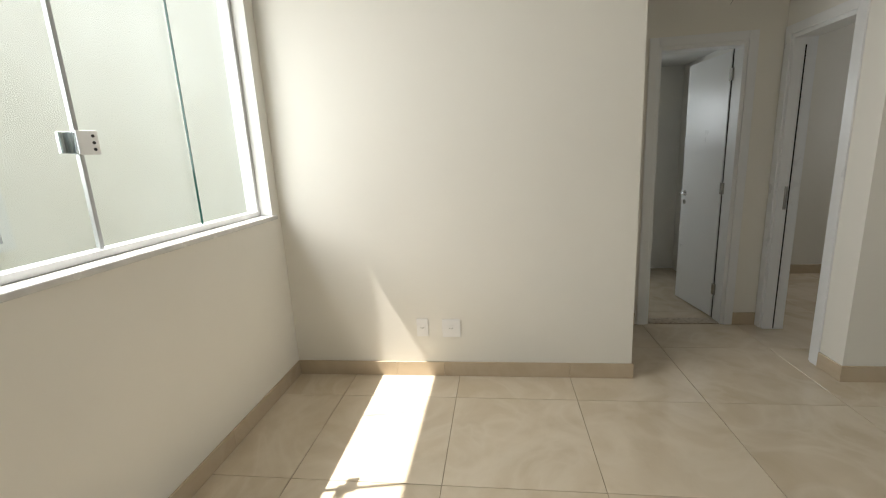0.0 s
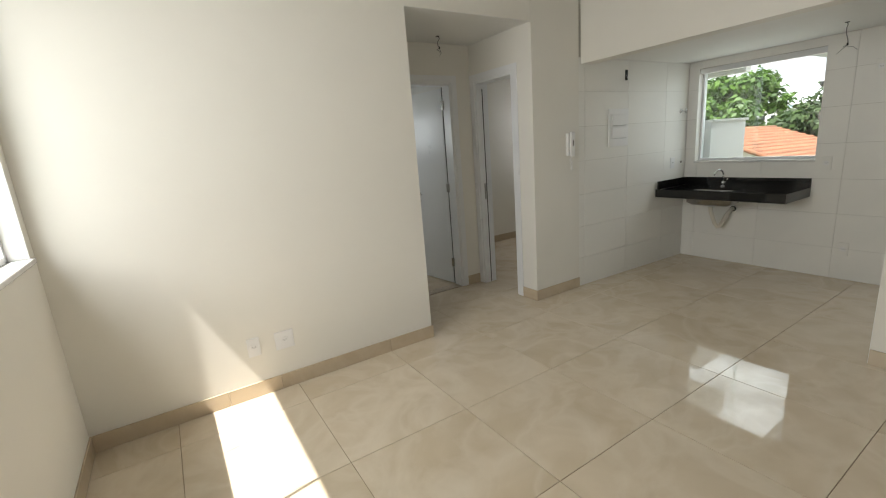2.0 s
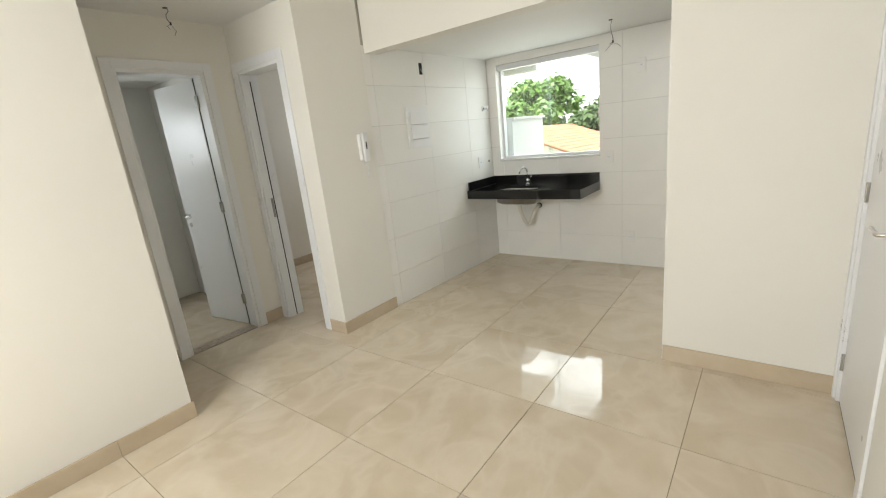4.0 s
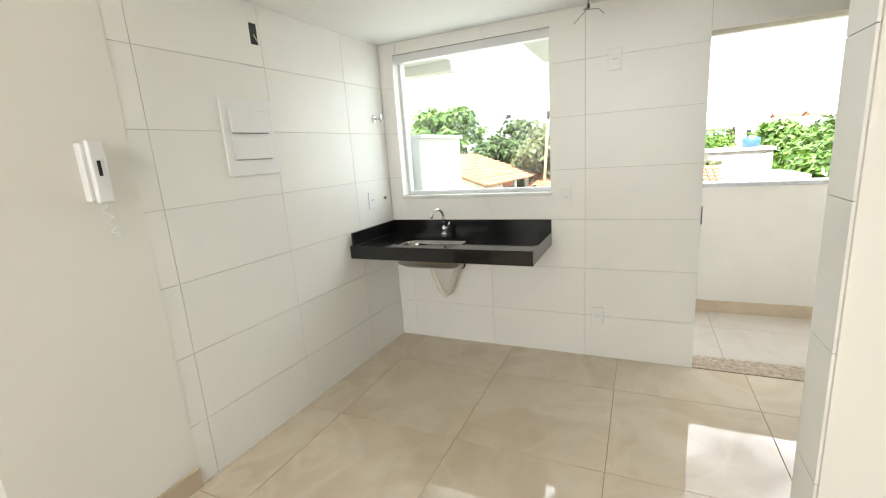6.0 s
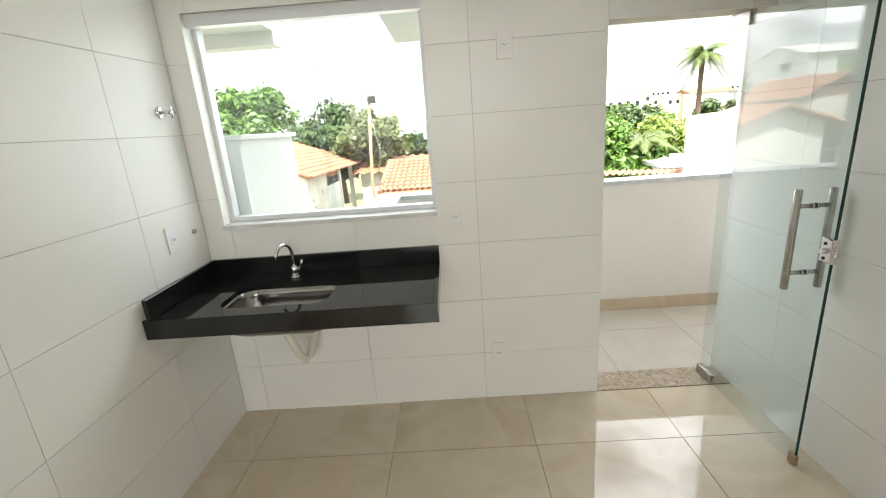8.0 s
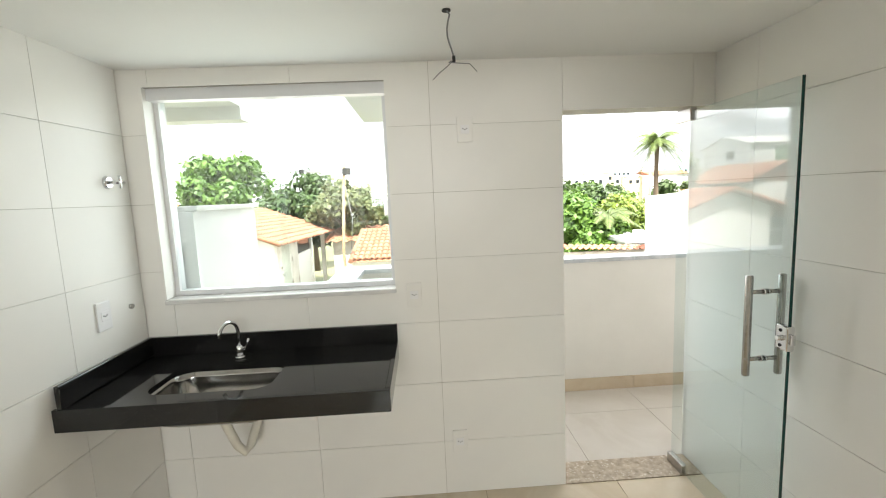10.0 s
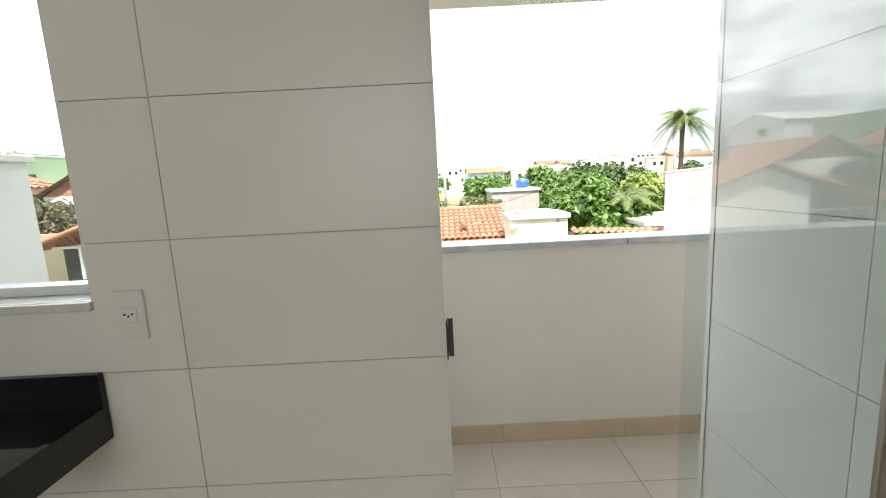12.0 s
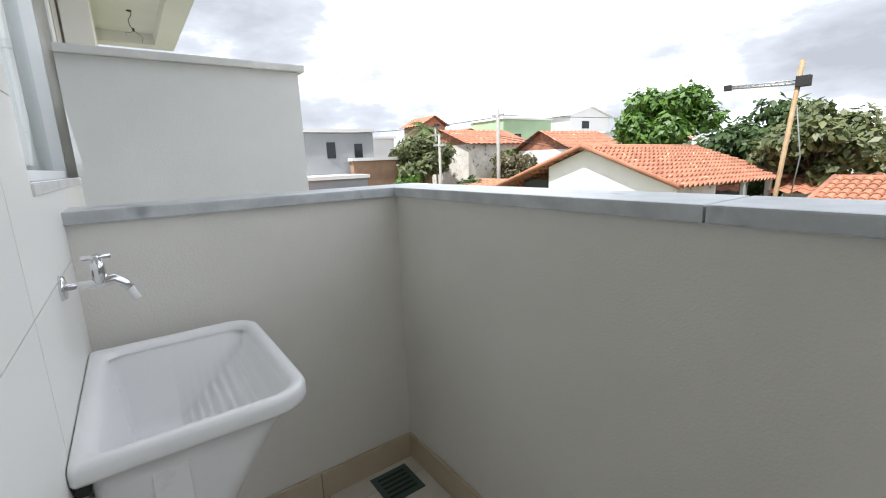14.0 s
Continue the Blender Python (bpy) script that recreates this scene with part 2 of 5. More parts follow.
def rounded(w, h, r, n=5):
    """Outline of a rounded rectangle about the origin."""
    pts = []
    for cx, cy, a0 in ((w / 2 - r, h / 2 - r, 0), (-w / 2 + r, h / 2 - r, 90), (-w / 2 + r, -h / 2 + r, 180), (w / 2 - r, -h / 2 + r, 270)):
        pts += [(cx + r * math.cos(radians(a0 + 90 * i / n)), cy + r * math.sin(radians(a0 + 90 * i / n))) for i in range(n + 1)]
    return pts


def finish(name, bm, material, smooth=False):
    bmesh.ops.recalc_face_normals(bm, faces=bm.faces[:])
    data = bpy.data.meshes.new(name)
    bm.to_mesh(data)
    bm.free()
    data.materials.append(material)
    if smooth:
        for p in data.polygons:
            p.use_smooth = True
    return data


def part(name, bm, material, parent, label="", smooth=False):
    ob = new(name, finish(name, bm, material, smooth))
    ob.parent = parent
    if label:
        ob["label"] = label
    return ob


def thing(name, label, category, at=(0, 0, 0), group=""):
    ob = new(name)
    ob.empty_display_size = 0.05
    ob.location = at
    return tagged(ob, label, category, group)


def structure(name, bm, material, label, category=""):
    return tagged(new(name, finish(name, bm, material)), label, category or name.split("_")[0], "", "structure")


def minus(rect, hole):
    """What is left of a rectangle (u0, u1, z0, z1) outside a hole."""
    u0, u1, z0, z1 = rect
    a0, a1, b0, b1 = max(u0, hole[0]), min(u1, hole[1]), max(z0, hole[2]), min(z1, hole[3])
    if a0 >= a1 or b0 >= b1:
        return [rect]
    rest = [(u0, a0, z0, z1), (a1, u1, z0, z1), (a0, a1, z0, b0), (a0, a1, b1, z1)]
    return [r for r in rest if r[1] - r[0] > 1e-4 and r[3] - r[2] > 1e-4]


# ---- structure: walls, floors, ceilings ----
WX, TVY, BACKX, KL, KR = -0.945, 3.0, 5.0, 3.0, 0.042
LIV_CEIL, KIT_CEIL, HALL_CEIL = 2.8, 2.258, 2.525
T = 0.15
# living room window wall with its opening
WY0, WY1, WZ0, WZ1 = 0.45, 2.905, 1.155, 2.55
structure("wall_west", boxes((WX - 0.17, WX, -1.3, WY0, 0, LIV_CEIL), (WX - 0.17, WX, WY1, 3.15, 0, LIV_CEIL), (WX - 0.17, WX, WY0, WY1, 0, WZ0 - 0.03), (WX - 0.17, WX, WY0, WY1, WZ1, LIV_CEIL)), PAINT, "cream painted living room wall with a wide window opening", "wall")
structure("wall_north", boxes((WX, 1.318, TVY, TVY + T, 0, LIV_CEIL)), PAINT, "cream painted wall with two power outlets near its skirting", "wall")
structure("wall_hall_west", boxes((1.168, 1.318, TVY + T, 3.9, 0, HALL_CEIL + 0.3)), PAINT, "cream painted side wall of the small hall", "wall")
BX0, BX1, DH = 1.68, 2.30, 2.17
structure("wall_hall_north", boxes((1.168, BX0, 3.9, 4.03, 0, HALL_CEIL + 0.3), (BX1, 2.69, 3.9, 4.03, 0, HALL_CEIL + 0.3), (BX0, BX1, 3.9, 4.03, DH, HALL_CEIL + 0.3)), PAINT, "cream painted hall wall with the bathroom doorway", "wall")
BY0, BY1 = 3.245, 3.83
structure("wall_hall_east", boxes((2.54, 2.69, 2.997 + T, BY0, 0, HALL_CEIL + 0.3), (2.54, 2.69, BY1, 3.9, 0, HALL_CEIL + 0.3), (2.54, 2.69, BY0, BY1, DH, HALL_CEIL + 0.3)), PAINT, "cream painted hall wall with the bedroom doorway", "wall")
structure("wall_intercom", boxes((2.54, 3.15, 2.997, 2.997 + T, 0, LIV_CEIL)), PAINT, "cream painted wall strip beside the kitchen with the intercom", "wall")
structure("wall_hall_header", boxes((1.318, 2.54, TVY, TVY + T, HALL_CEIL, LIV_CEIL)), PAINT, "cream painted band above the hall entrance", "wall")
structure("wall_kitchen_left", boxes((3.15, 5.19, 3.006, 3.006 + T, 0, LIV_CEIL)), GROUT, "kitchen side wall clad in large white glazed tiles", "wall")
OY, OZ = 0.82, 2.005
KW = (1.69, 2.835, 1.155, 2.178)
structure("wall_kitchen_back", boxes((5.006, 5.173, OY + 0.006, KW[0], 0, 2.8), (5.006, 5.173, KW[1], 3.006, 0, 2.8), (5.006, 5.173, KW[0], KW[1], 0, KW[2] - 0.025), (5.006, 5.173, KW[0], KW[1], KW[3], 2.8), (5.006, 5.173, KR - 0.006, OY + 0.006, OZ + 0.006, 2.8)), GROUT, "kitchen back wall clad in large white glazed tiles, with a window over the sink", "wall")
structure("wall_kitchen_right", boxes((3.325, 5.19, KR - 0.156, KR - 0.006, 0, 2.8)), GROUT, "kitchen side wall clad in large white glazed tiles behind the glass door", "wall")
structure("wall_kitchen_entry", boxes((3.178, 3.325, -0.2, 0.755, 0, LIV_CEIL), (3.178, 3.325, 0.755, 2.997, 2.2, LIV_CEIL)), PAINT, "cream painted pier and beam over the kitchen opening", "wall")
EX0, EX1 = 2.36, 3.14
structure("wall_south", boxes((1.2, EX0, -0.2, -0.05, 0, LIV_CEIL), (EX1, 3.178, -0.2, -0.05, 0, LIV_CEIL), (EX0, EX1, -0.2, -0.05, 2.12, LIV_CEIL)), PAINT, "cream painted wall with the entry door", "wall")
structure("wall_living_back", boxes((WX - 0.17, 1.35, -1.45, -1.3, 0, LIV_CEIL), (1.2, 1.35, -1.3, -0.2, 0, LIV_CEIL)), PAINT, "plain cream wall that closes the living room", "wall")
structure("wall_landing", boxes((EX0 - 0.3, EX1 + 0.3, -1.3, -1.2, 0, LIV_CEIL)), PAINT, "plain wall behind the entry door", "wall")
structure("ceiling_living", boxes((WX - 0.17, 3.33, -1.45, 3.15, LIV_CEIL, LIV_CEIL + 0.12)), CEILING, "white painted living room ceiling", "ceiling")
structure("ceiling_hall", boxes((1.318, 2.54, TVY + T, 3.9, HALL_CEIL, HALL_CEIL + 0.05), (1.318, 2.54, TVY + 0.002, TVY + T, HALL_CEIL - 0.003, HALL_CEIL)), CEILING, "lowered plaster ceiling of the hall", "ceiling")
structure("ceiling_kitchen", boxes((3.326, 5.006, KR - 0.1, 3.006, KIT_CEIL, KIT_CEIL + 0.06)), CEILING, "lowered white plaster kitchen ceiling", "ceiling")
# bathroom and bedroom beyond the doorways
structure("wall_bathroom", boxes((0.9, 0.98, 4.03, 5.75, 0, 2.6), (2.55, 2.63, 4.03, 5.75, 0, 2.6), (0.98, 1.25, 5.65, 5.75, 0, 2.6), (1.75, 2.55, 5.65, 5.75, 0, 2.6), (1.25, 1.75, 5.65, 5.75, 0, 1.5), (1.25, 1.75, 5.65, 5.75, 2.1, 2.6), (1.86, 2.02, 5.35, 5.65, 0, 2.6)), TILE, "white tiled bathroom walls", "wall")
structure("ceiling_bathroom", boxes((0.9, 2.63, 4.03, 5.75, 2.3, 2.36)), CEILING, "white plaster bathroom ceiling", "ceiling")
structure("wall_bedroom", boxes((2.69, 5.3, 5.35, 5.45, 0, 2.8), (5.2, 5.3, 3.15, 5.35, 0, 2.8), (2.63, 2.69, 4.03, 5.35, 0, 2.8)), PAINT, "cream painted bedroom walls", "wall")
structure("ceiling_bedroom", boxes((2.63, 5.3, 3.15, 5.45, 2.7, 2.8)), CEILING, "white bedroom ceiling", "ceiling")
floor = structure("floor", boxes((-1.2, 5.0, -1.5, 5.8, -0.2, -0.004)), FLOOR_GROUT, "beige polished porcelain tile floor", "floor")

# tiled cladding: rows and columns of large wall tiles
ROWS = [0.0, 0.301, 0.633, 0.965, 1.297, 1.629, 1.957, 2.262]


def clad(wall, axis, depth, out_way, cols, rows, holes):
    """Tiles 6 mm thick before a wall: axis 'x' or 'y' is the wall's normal, depth its face."""
    g = 0.0011
    for z0, z1 in zip(rows, rows[1:]):
        for u0, u1 in zip(cols, cols[1:]):
            rects = [(u0 + g, u1 - g, z0 + g, z1 - g)]
            for hole in holes:
                rects = [r for q in rects for r in minus(q, hole)]
            if not rects:
                continue
            bm = bmesh.new()
            cu, cz = (u0 + u1) / 2, (z0 + z1) / 2
            for a0, a1, b0, b1 in rects:
                d0, d1 = sorted((0, -0.0058 * out_way))
                if axis == "x":
                    box(bm, d0, d1, a0 - cu, a1 - cu, b0 - cz, b1 - cz)
                else:
                    box(bm, a0 - cu, a1 - cu, d0, d1, b0 - cz, b1 - cz)
            ob = part("tile", bm, TILE, wall)
            ob.location = (depth, cu, cz) if axis == "x" else (cu, depth, cz)


bw, lw, rw = bpy.data.objects["wall_kitchen_back"], bpy.data.objects["wall_kitchen_left"], bpy.data.objects["wall_kitchen_right"]
clad(bw, "x", 5.0, -1, [KR, 0.157, OY, 1.478, 2.14, 2.80, 3.0], ROWS, [KW, (KR - 1, OY, -1, OZ)])
clad(lw, "y", 3.0, -1, [3.15, 3.238, 3.9, 4.562, 4.994], ROWS, [(3.8365, 3.8835, 2.063, 2.168)])
clad(rw, "y", KR, 1, [3.325, 3.4, 4.062, 4.724, 5.2], ROWS, [])
# reveals of the service doorway and of the kitchen pier
clad(bpy.data.objects["wall_kitchen_entry"], "y", 0.761, 1, [3.186, 3.325], ROWS[:-1] + [2.199], [])
clad(bw, "y", OY, -1, [5.0, 5.186], ROWS[:-2] + [1.957, OZ], [])

# floor tiles
P, FX, FY = 0.73, 4.583, 2.724
tile_mesh = finish("floor_tile", soft(boxes((-P / 2 + 0.0014, P / 2 - 0.0014, -P / 2 + 0.0014, P / 2 - 0.0014, -0.012, 0)), 0.0012, 1), FLOOR)
for i in range(-1, 8):
    for j in range(-4, 6):
        cx, cy = FX - P * (i + 0.5), FY - P * (j + 0.5)
        if cx + P / 2 > 5.0:
            ob = part("floor_tile", boxes((FX + 0.0014 - cx, 5.0 - cx, -P / 2 + 0.0014, P / 2 - 0.0014, -0.012, 0)), FLOOR, floor)
        else:
            ob = new("floor_tile", tile_mesh)
            ob.parent = floor
        ob.location = (cx, cy, 0)

# skirtings, stone pieces 10 cm high
def skirting(rows, label="beige porcelain skirting along the wall foot"):
    top = thing("baseboard", label, "baseboard")
    tagged(top, kind="structure")
    for r in rows:
        part("skirting_piece", soft(boxes((*r, 0, 0.102)), 0.0015, 1), SKIRT, top)


S = 0.011
skirting([(WX + S, -0.229, TVY - S, TVY - 0.0005), (-0.2275, 0.1, TVY - S, TVY - 0.0005), (0.1015, 0.93, TVY - S, TVY - 0.0005), (0.9315, 1.318 + S, TVY - S, TVY - 0.0005), (1.3185, 1.318 + S, TVY, 3.9)])
skirting([(WX + 0.0005, WX + S, 2.2, TVY - 0.0005), (WX + 0.0005, WX + S, 1.47, 2.1985), (WX + 0.0005, WX + S, 0.74, 1.4685), (WX + 0.0005, WX + S, -1.29, 0.7385)])
skirting([(2.54 - S, 3.149, 2.997 - S, 2.9965), (2.54 - S, 2.5395, 2.997, 3.185)])
skirting([(1.33, 1.6, 3.9 - S, 3.8995), (2.33, 2.539, 3.9 - S, 3.8995), (2.54 - S, 2.5395, 3.88, 3.888)])
skirting([(3.178 - S, 3.1775, -0.049, 0.755)])
skirting([(2.70, 5.19, 5.35 - S, 5.3495), (5.2 - S, 5.1995, 3.2, 5.338), (2.6905, 2.69 + S, 4.04, 5.338)])

# ---- living room things ----
def window_frame(win, axis_x, y0, y1, z0, z1, w=0.035, d=0.05, material=ALU):
    frame_part = part("window_frame", boxes((axis_x - d / 2, axis_x + d / 2, y0, y1, z0, z0 + w), (axis_x - d / 2, axis_x + d / 2, y0, y1, z1 - w, z1), (axis_x - d / 2, axis_x + d / 2, y0, y0 + w, z0 + w, z1 - w), (axis_x - d / 2, axis_x + d / 2, y1 - w, y1, z0 + w, z1 - w)), material, win, "white aluminium frame")
    return frame_part


def pane(parent, x, y0, y1, z0, z1, material=PANE, name="pane"):
    ob = part(name, boxes((x - 0.004, x + 0.004, y0, y1, z0, z1)), material, parent)
    ob.visible_shadow = False
    return ob


win1 = thing("window_1", "wide sliding window of frameless glass in a white aluminium track", "window")
tagged(win1, kind="structure")
window_frame(win1, -1.06, WY0, WY1, WZ0, WZ1, 0.03, 0.07)
pane(win1, -1.045, 2.38, 2.875, WZ0 + 0.03, WZ1 - 0.03)
pane(win1, -1.062, 1.80, 2.39, WZ0 + 0.03, WZ1 - 0.03)
pane(win1, -1.062, 1.10, 1.795, WZ0 + 0.03, WZ1 - 0.03)
pane(win1, -1.045, 0.48, 1.11, WZ0 + 0.03, WZ1 - 0.03)
part("pane_edge", boxes((-1.05, -1.04, 2.376, 2.38, WZ0 + 0.03, WZ1 - 0.03)), EDGEGLASS, win1, "dark glass edge")
part("stile", soft(boxes((-1.071, -1.053, 1.788, 1.806, WZ0 + 0.03, WZ1 - 0.03)), 0.002), GREYALU, win1, "grey aluminium stile")
lock = part("lock", soft(boxes((-1.052, -1.036, 1.775, 1.865, 1.545, 1.635), (-1.085, -1.072, 1.74, 1.82, 1.55, 1.63)), 0.004), CHROME, win1, "chrome latch plate")
for dz in (-0.025, 0, 0.025):
    part("lock_hole", tube(bmesh.new(), [(-1.0362, 1.842, 1.59 + dz), (-1.034, 1.842, 1.59 + dz)], 0.006, 10), DARK, lock)
bm = soft(boxes((-1.13, WX + 0.018, WY0 - 0.02, WY1 + 0.035, WZ0 - 0.03, WZ0 - 0.001)), 0.008, 3)
part("window_sill", bm, SILLSTONE, win1, "white marble sill with a rounded nose")
part("reveal", boxes((-1.02, WX + 0.002, WY1 - 0.006, WY1 + 0.004, WZ0, WZ1), (-1.02, WX + 0.002, WY0, WY0 + 0.006, WZ0, WZ1)), WHITE, win1, "white painted reveal")


def outlet(m, label, holes=True, size=(0.078, 0.125), plate=PLASTIC):
    """Wall plate in the local x-z plane facing -y."""
    o = thing("power_outlet", label, "power outlet", group="power outlets")
    w, h = size
    part("plate", soft(boxes((-w / 2, w / 2, -0.008, 0, -h / 2, h / 2)), 0.003), plate, o)
    part("module", soft(boxes((-0.021, 0.021, -0.0105, -0.008, -0.021, 0.021)), 0.001, 1), PLASTIC, o)
    if holes:
        for dx in (-0.0095, 0, 0.0095):
            part("socket_hole", tube(bmesh.new(), [(dx, -0.0107, 0.003 if dx else -0.002), (dx, -0.0125, 0.003 if dx else -0.002)], 0.0026, 8), DARK, o)
    o.matrix_world = m
    return o


outlet(pose(-0.035, TVY, 0.35), "white wall outlet plate above the skirting of a cream wall")
outlet(pose(0.16, TVY, 0.345), "wide white outlet plate with one socket on a cream wall", size=(0.122, 0.125))


# doors and casings of the hall
def casing(name, label, axis, face, a0, a1, top, out_way, depth=0.13):
    """White frame round a doorway. axis: the wall's normal; face: its near face; out_way: +1 or -1 towards the viewer."""
    door = thing(name, label, "door")
    tagged(door, kind="structure")
    w, pr = 0.06, 0.012
    f0, f1 = sorted((face, face + pr * out_way))
    j0, j1 = sorted((face + 0.002 * out_way, face - depth * out_way))

    def put(piece, u0, u1, z0, z1, d0, d1):
        r = (d0, d1, u0, u1, z0, z1) if axis == "x" else (u0, u1, d0, d1, z0, z1)
        part(piece, soft(boxes(r), 0.003), DOORWHITE, door)
    put("casing", a0 - w, a0 + 0.004, 0, top + w, f0, f1)
    put("casing", a1 - 0.004, a1 + w, 0, top + w, f0, f1)
    put("casing", a0 + 0.004, a1 - 0.004, top - 0.004, top + w, f0, f1)
    put("jamb", a0, a0 + 0.03, 0, top, j0, j1)
    put("jamb", a1 - 0.03, a1, 0, top, j0, j1)
    put("jamb", a0 + 0.03, a1 - 0.03, top - 0.03, top, j0, j1)
    return door


def hinge(parent, x, y, z, d=(0.012, 0.03)):
    part("hinge", soft(boxes((x - d[0], x + d[0], y - d[1] / 2, y + d[1] / 2, z - 0.045, z + 0.045)), 0.003), STEEL, parent, "steel hinge")


d1 = casing("door_1", "white lacquered bathroom door standing open inwards", "y", 3.9, BX0, BX1, DH, -1)
ang = 83
leafm = pose(BX1 - 0.035, 4.045, 0, 0, 0, 180 - ang)
leaf = part("door_leaf", soft(boxes((0, 0.575, -0.034, 0, 0.012, 2.13)), 0.002), DOORWHITE, d1, "white lacquered leaf")
leaf.matrix_world = leafm
bm = bmesh.new()
tube(bm, [(0.515, 0.0, 1.02), (0.515, 0.045, 1.02), (0.505, 0.05, 1.02), (0.41, 0.05, 1.02)], 0.008, 10)
tube(bm, [(0.515, 0.0, 1.02), (0.515, 0.008, 1.02)], 0.025, 16)
tube(bm, [(0.515, 0.0, 0.94), (0.515, 0.006, 0.94)], 0.02, 16)
hd = part("handle", bm, CHROME, d1, "chrome lever handle")
hd.matrix_world = leafm
for z in (0.26, 1.10, 1.96):
    hinge(d1, BX1 - 0.033, 4.03, z, (0.012, 0.04))
# near-black strip drawn for the shade in the hinge gap
part("edge_shadow_gap", boxes((BX1 - 0.0345, BX1 - 0.0305, 4.0285, 4.0335, 0.01, 2.14)), RUBBER, d1, "dark strip for gap shade and rubber seal")
part("threshold", boxes((BX0 + 0.03, BX1 - 0.03, 3.902, 4.03, -0.003, 0.006)), THRESH, d1, "brown granite threshold")

d2 = casing("door_2", "white bedroom door frame, its door swung inside", "x", 2.54, BY0, BY1, DH, -1, 0.15)
part("door_leaf", soft(boxes((2.70, 3.26, BY0 - 0.012, BY0 + 0.022, 0.012, 2.13)), 0.002), DOORWHITE, d2, "white lacquered leaf")
# black strip draws the shaded frame gap together with its seal
part("seal", boxes((2.612, 2.618, BY1 - 0.036, BY1 - 0.0305, 0.01, 2.09)), RUBBER, d2, "dark strip for gap shade and rubber seal")
part("strike_plate", soft(boxes((2.585, 2.607, BY1 - 0.033, BY1 - 0.0295, 0.95, 1.12)), 0.001, 1), STEEL, d2, "steel strike plate")
for z in (0.22, 1.06, 1.88):
    hinge(d2, 2.69, BY0 + 0.036, z, (0.02, 0.012))

d3 = casing("door_3", "closed white entry door in a white frame", "y", -0.05, EX0, EX1, 2.12, 1)
part("door_leaf", soft(boxes((EX0 + 0.032, EX1 - 0.032, -0.1, -0.062, 0.014, 2.087)), 0.002), DOORWHITE, d3, "white lacquered leaf")
# black strip put in for the shaded gap below the leaf
part("floor_gap", boxes((EX0 + 0.032, EX1 - 0.032, -0.098, -0.064, 0.001, 0.0125)), RUBBER, d3, "dark strip for the shade under the door")
for z in (0.22, 1.06, 1.88):
    hinge(d3, EX1 - 0.034, -0.056, z, (0.006, 0.016))
bm = tube(bmesh.new(), [(EX0 + 0.11, -0.062, 1.02), (EX0 + 0.11, -0.012, 1.02), (EX0 + 0.12, -0.008, 1.02), (EX0 + 0.22, -0.008, 1.02)], 0.008, 10)
tube(bm, [(EX0 + 0.11, -0.062, 1.02), (EX0 + 0.11, -0.055, 1.02)], 0.026, 16)
part("handle", bm, CHROME, d3, "chrome lever handle")

# bathroom window and niche
w2 = thing("window_2", "small aluminium bathroom window", "window")
tagged(w2, kind="structure")
part("window_frame", boxes((1.25, 1.75, 5.67, 5.7, 1.5, 1.53), (1.25, 1.75, 5.67, 5.7, 2.07, 2.1), (1.25, 1.28, 5.67, 5.7, 1.53, 2.07), (1.72, 1.75, 5.67, 5.7, 1.53, 2.07), (1.485, 1.515, 5.67, 5.7, 1.53, 2.07)), GREYALU, w2)
part("pane", boxes((1.28, 1.72, 5.682, 5.688, 1.53, 2.07)), PANE, w2).visible_shadow = False

# intercom handset and its cord
ic = thing("intercom", "white wall intercom handset with a hanging coiled cord", "intercom", (3.0, 2.997, 1.385))
part("base", soft(boxes((-0.04, 0.04, -0.035, 0, -0.02, 0.19)), 0.008, 3), PLASTIC, ic)
part("handset", soft(boxes((-0.028, 0.028, -0.062, -0.036, -0.03, 0.2)), 0.012, 3), PLASTIC, ic)
part("slot", boxes((-0.008, 0.004, -0.0632, -0.0615, 0.07, 0.125)), DARK, ic, "dark slot")
cord = [(0.012 * math.sin(k * 0.9) + 0.005 + 0.02 * math.sin(k * 0.05), -0.02 + 0.008 * math.cos(k * 0.9), -0.02 - 0.14 * math.sin(math.pi * k / 60)) for k in range(61)]
part("cord", tube(bmesh.new(), cord, 0.0022, 6), PLASTIC, ic)

# breaker box
bb = thing("breaker_box", "white two-row breaker panel set in the tiled wall", "breaker box", (3.735, 3.0, 1.60))
part("frame", soft(boxes((-0.155, 0.155, -0.014, 0, -0.19, 0.185)), 0.004), PLASTIC, bb)
for z in (0.075, -0.055):
    lid = part("lid", soft(boxes((-0.115, 0.115, -0.024, -0.0145, z - 0.055, z + 0.055)), 0.004), PLASTIC, bb)
    part("gap", boxes((-0.11, 0.11, -0.0242, -0.0152, z - 0.0572, z - 0.0557)), DARK, lid)
hole = thing("junction_box", "open wall box with loose wires above the breaker panel", "junction box", (3.86, 3.0, 2.115))
part("box_back", boxes((-0.022, 0.022, 0.0, 0.003, -0.05, 0.05)), DARK, hole)
part("wire", tube(bmesh.new(), [(0, 0.002, 0.0), (0.006, -0.01, -0.03), (0.018, -0.02, -0.055), (0.03, -0.024, -0.07)], 0.0018, 6), PLASTIC, hole)


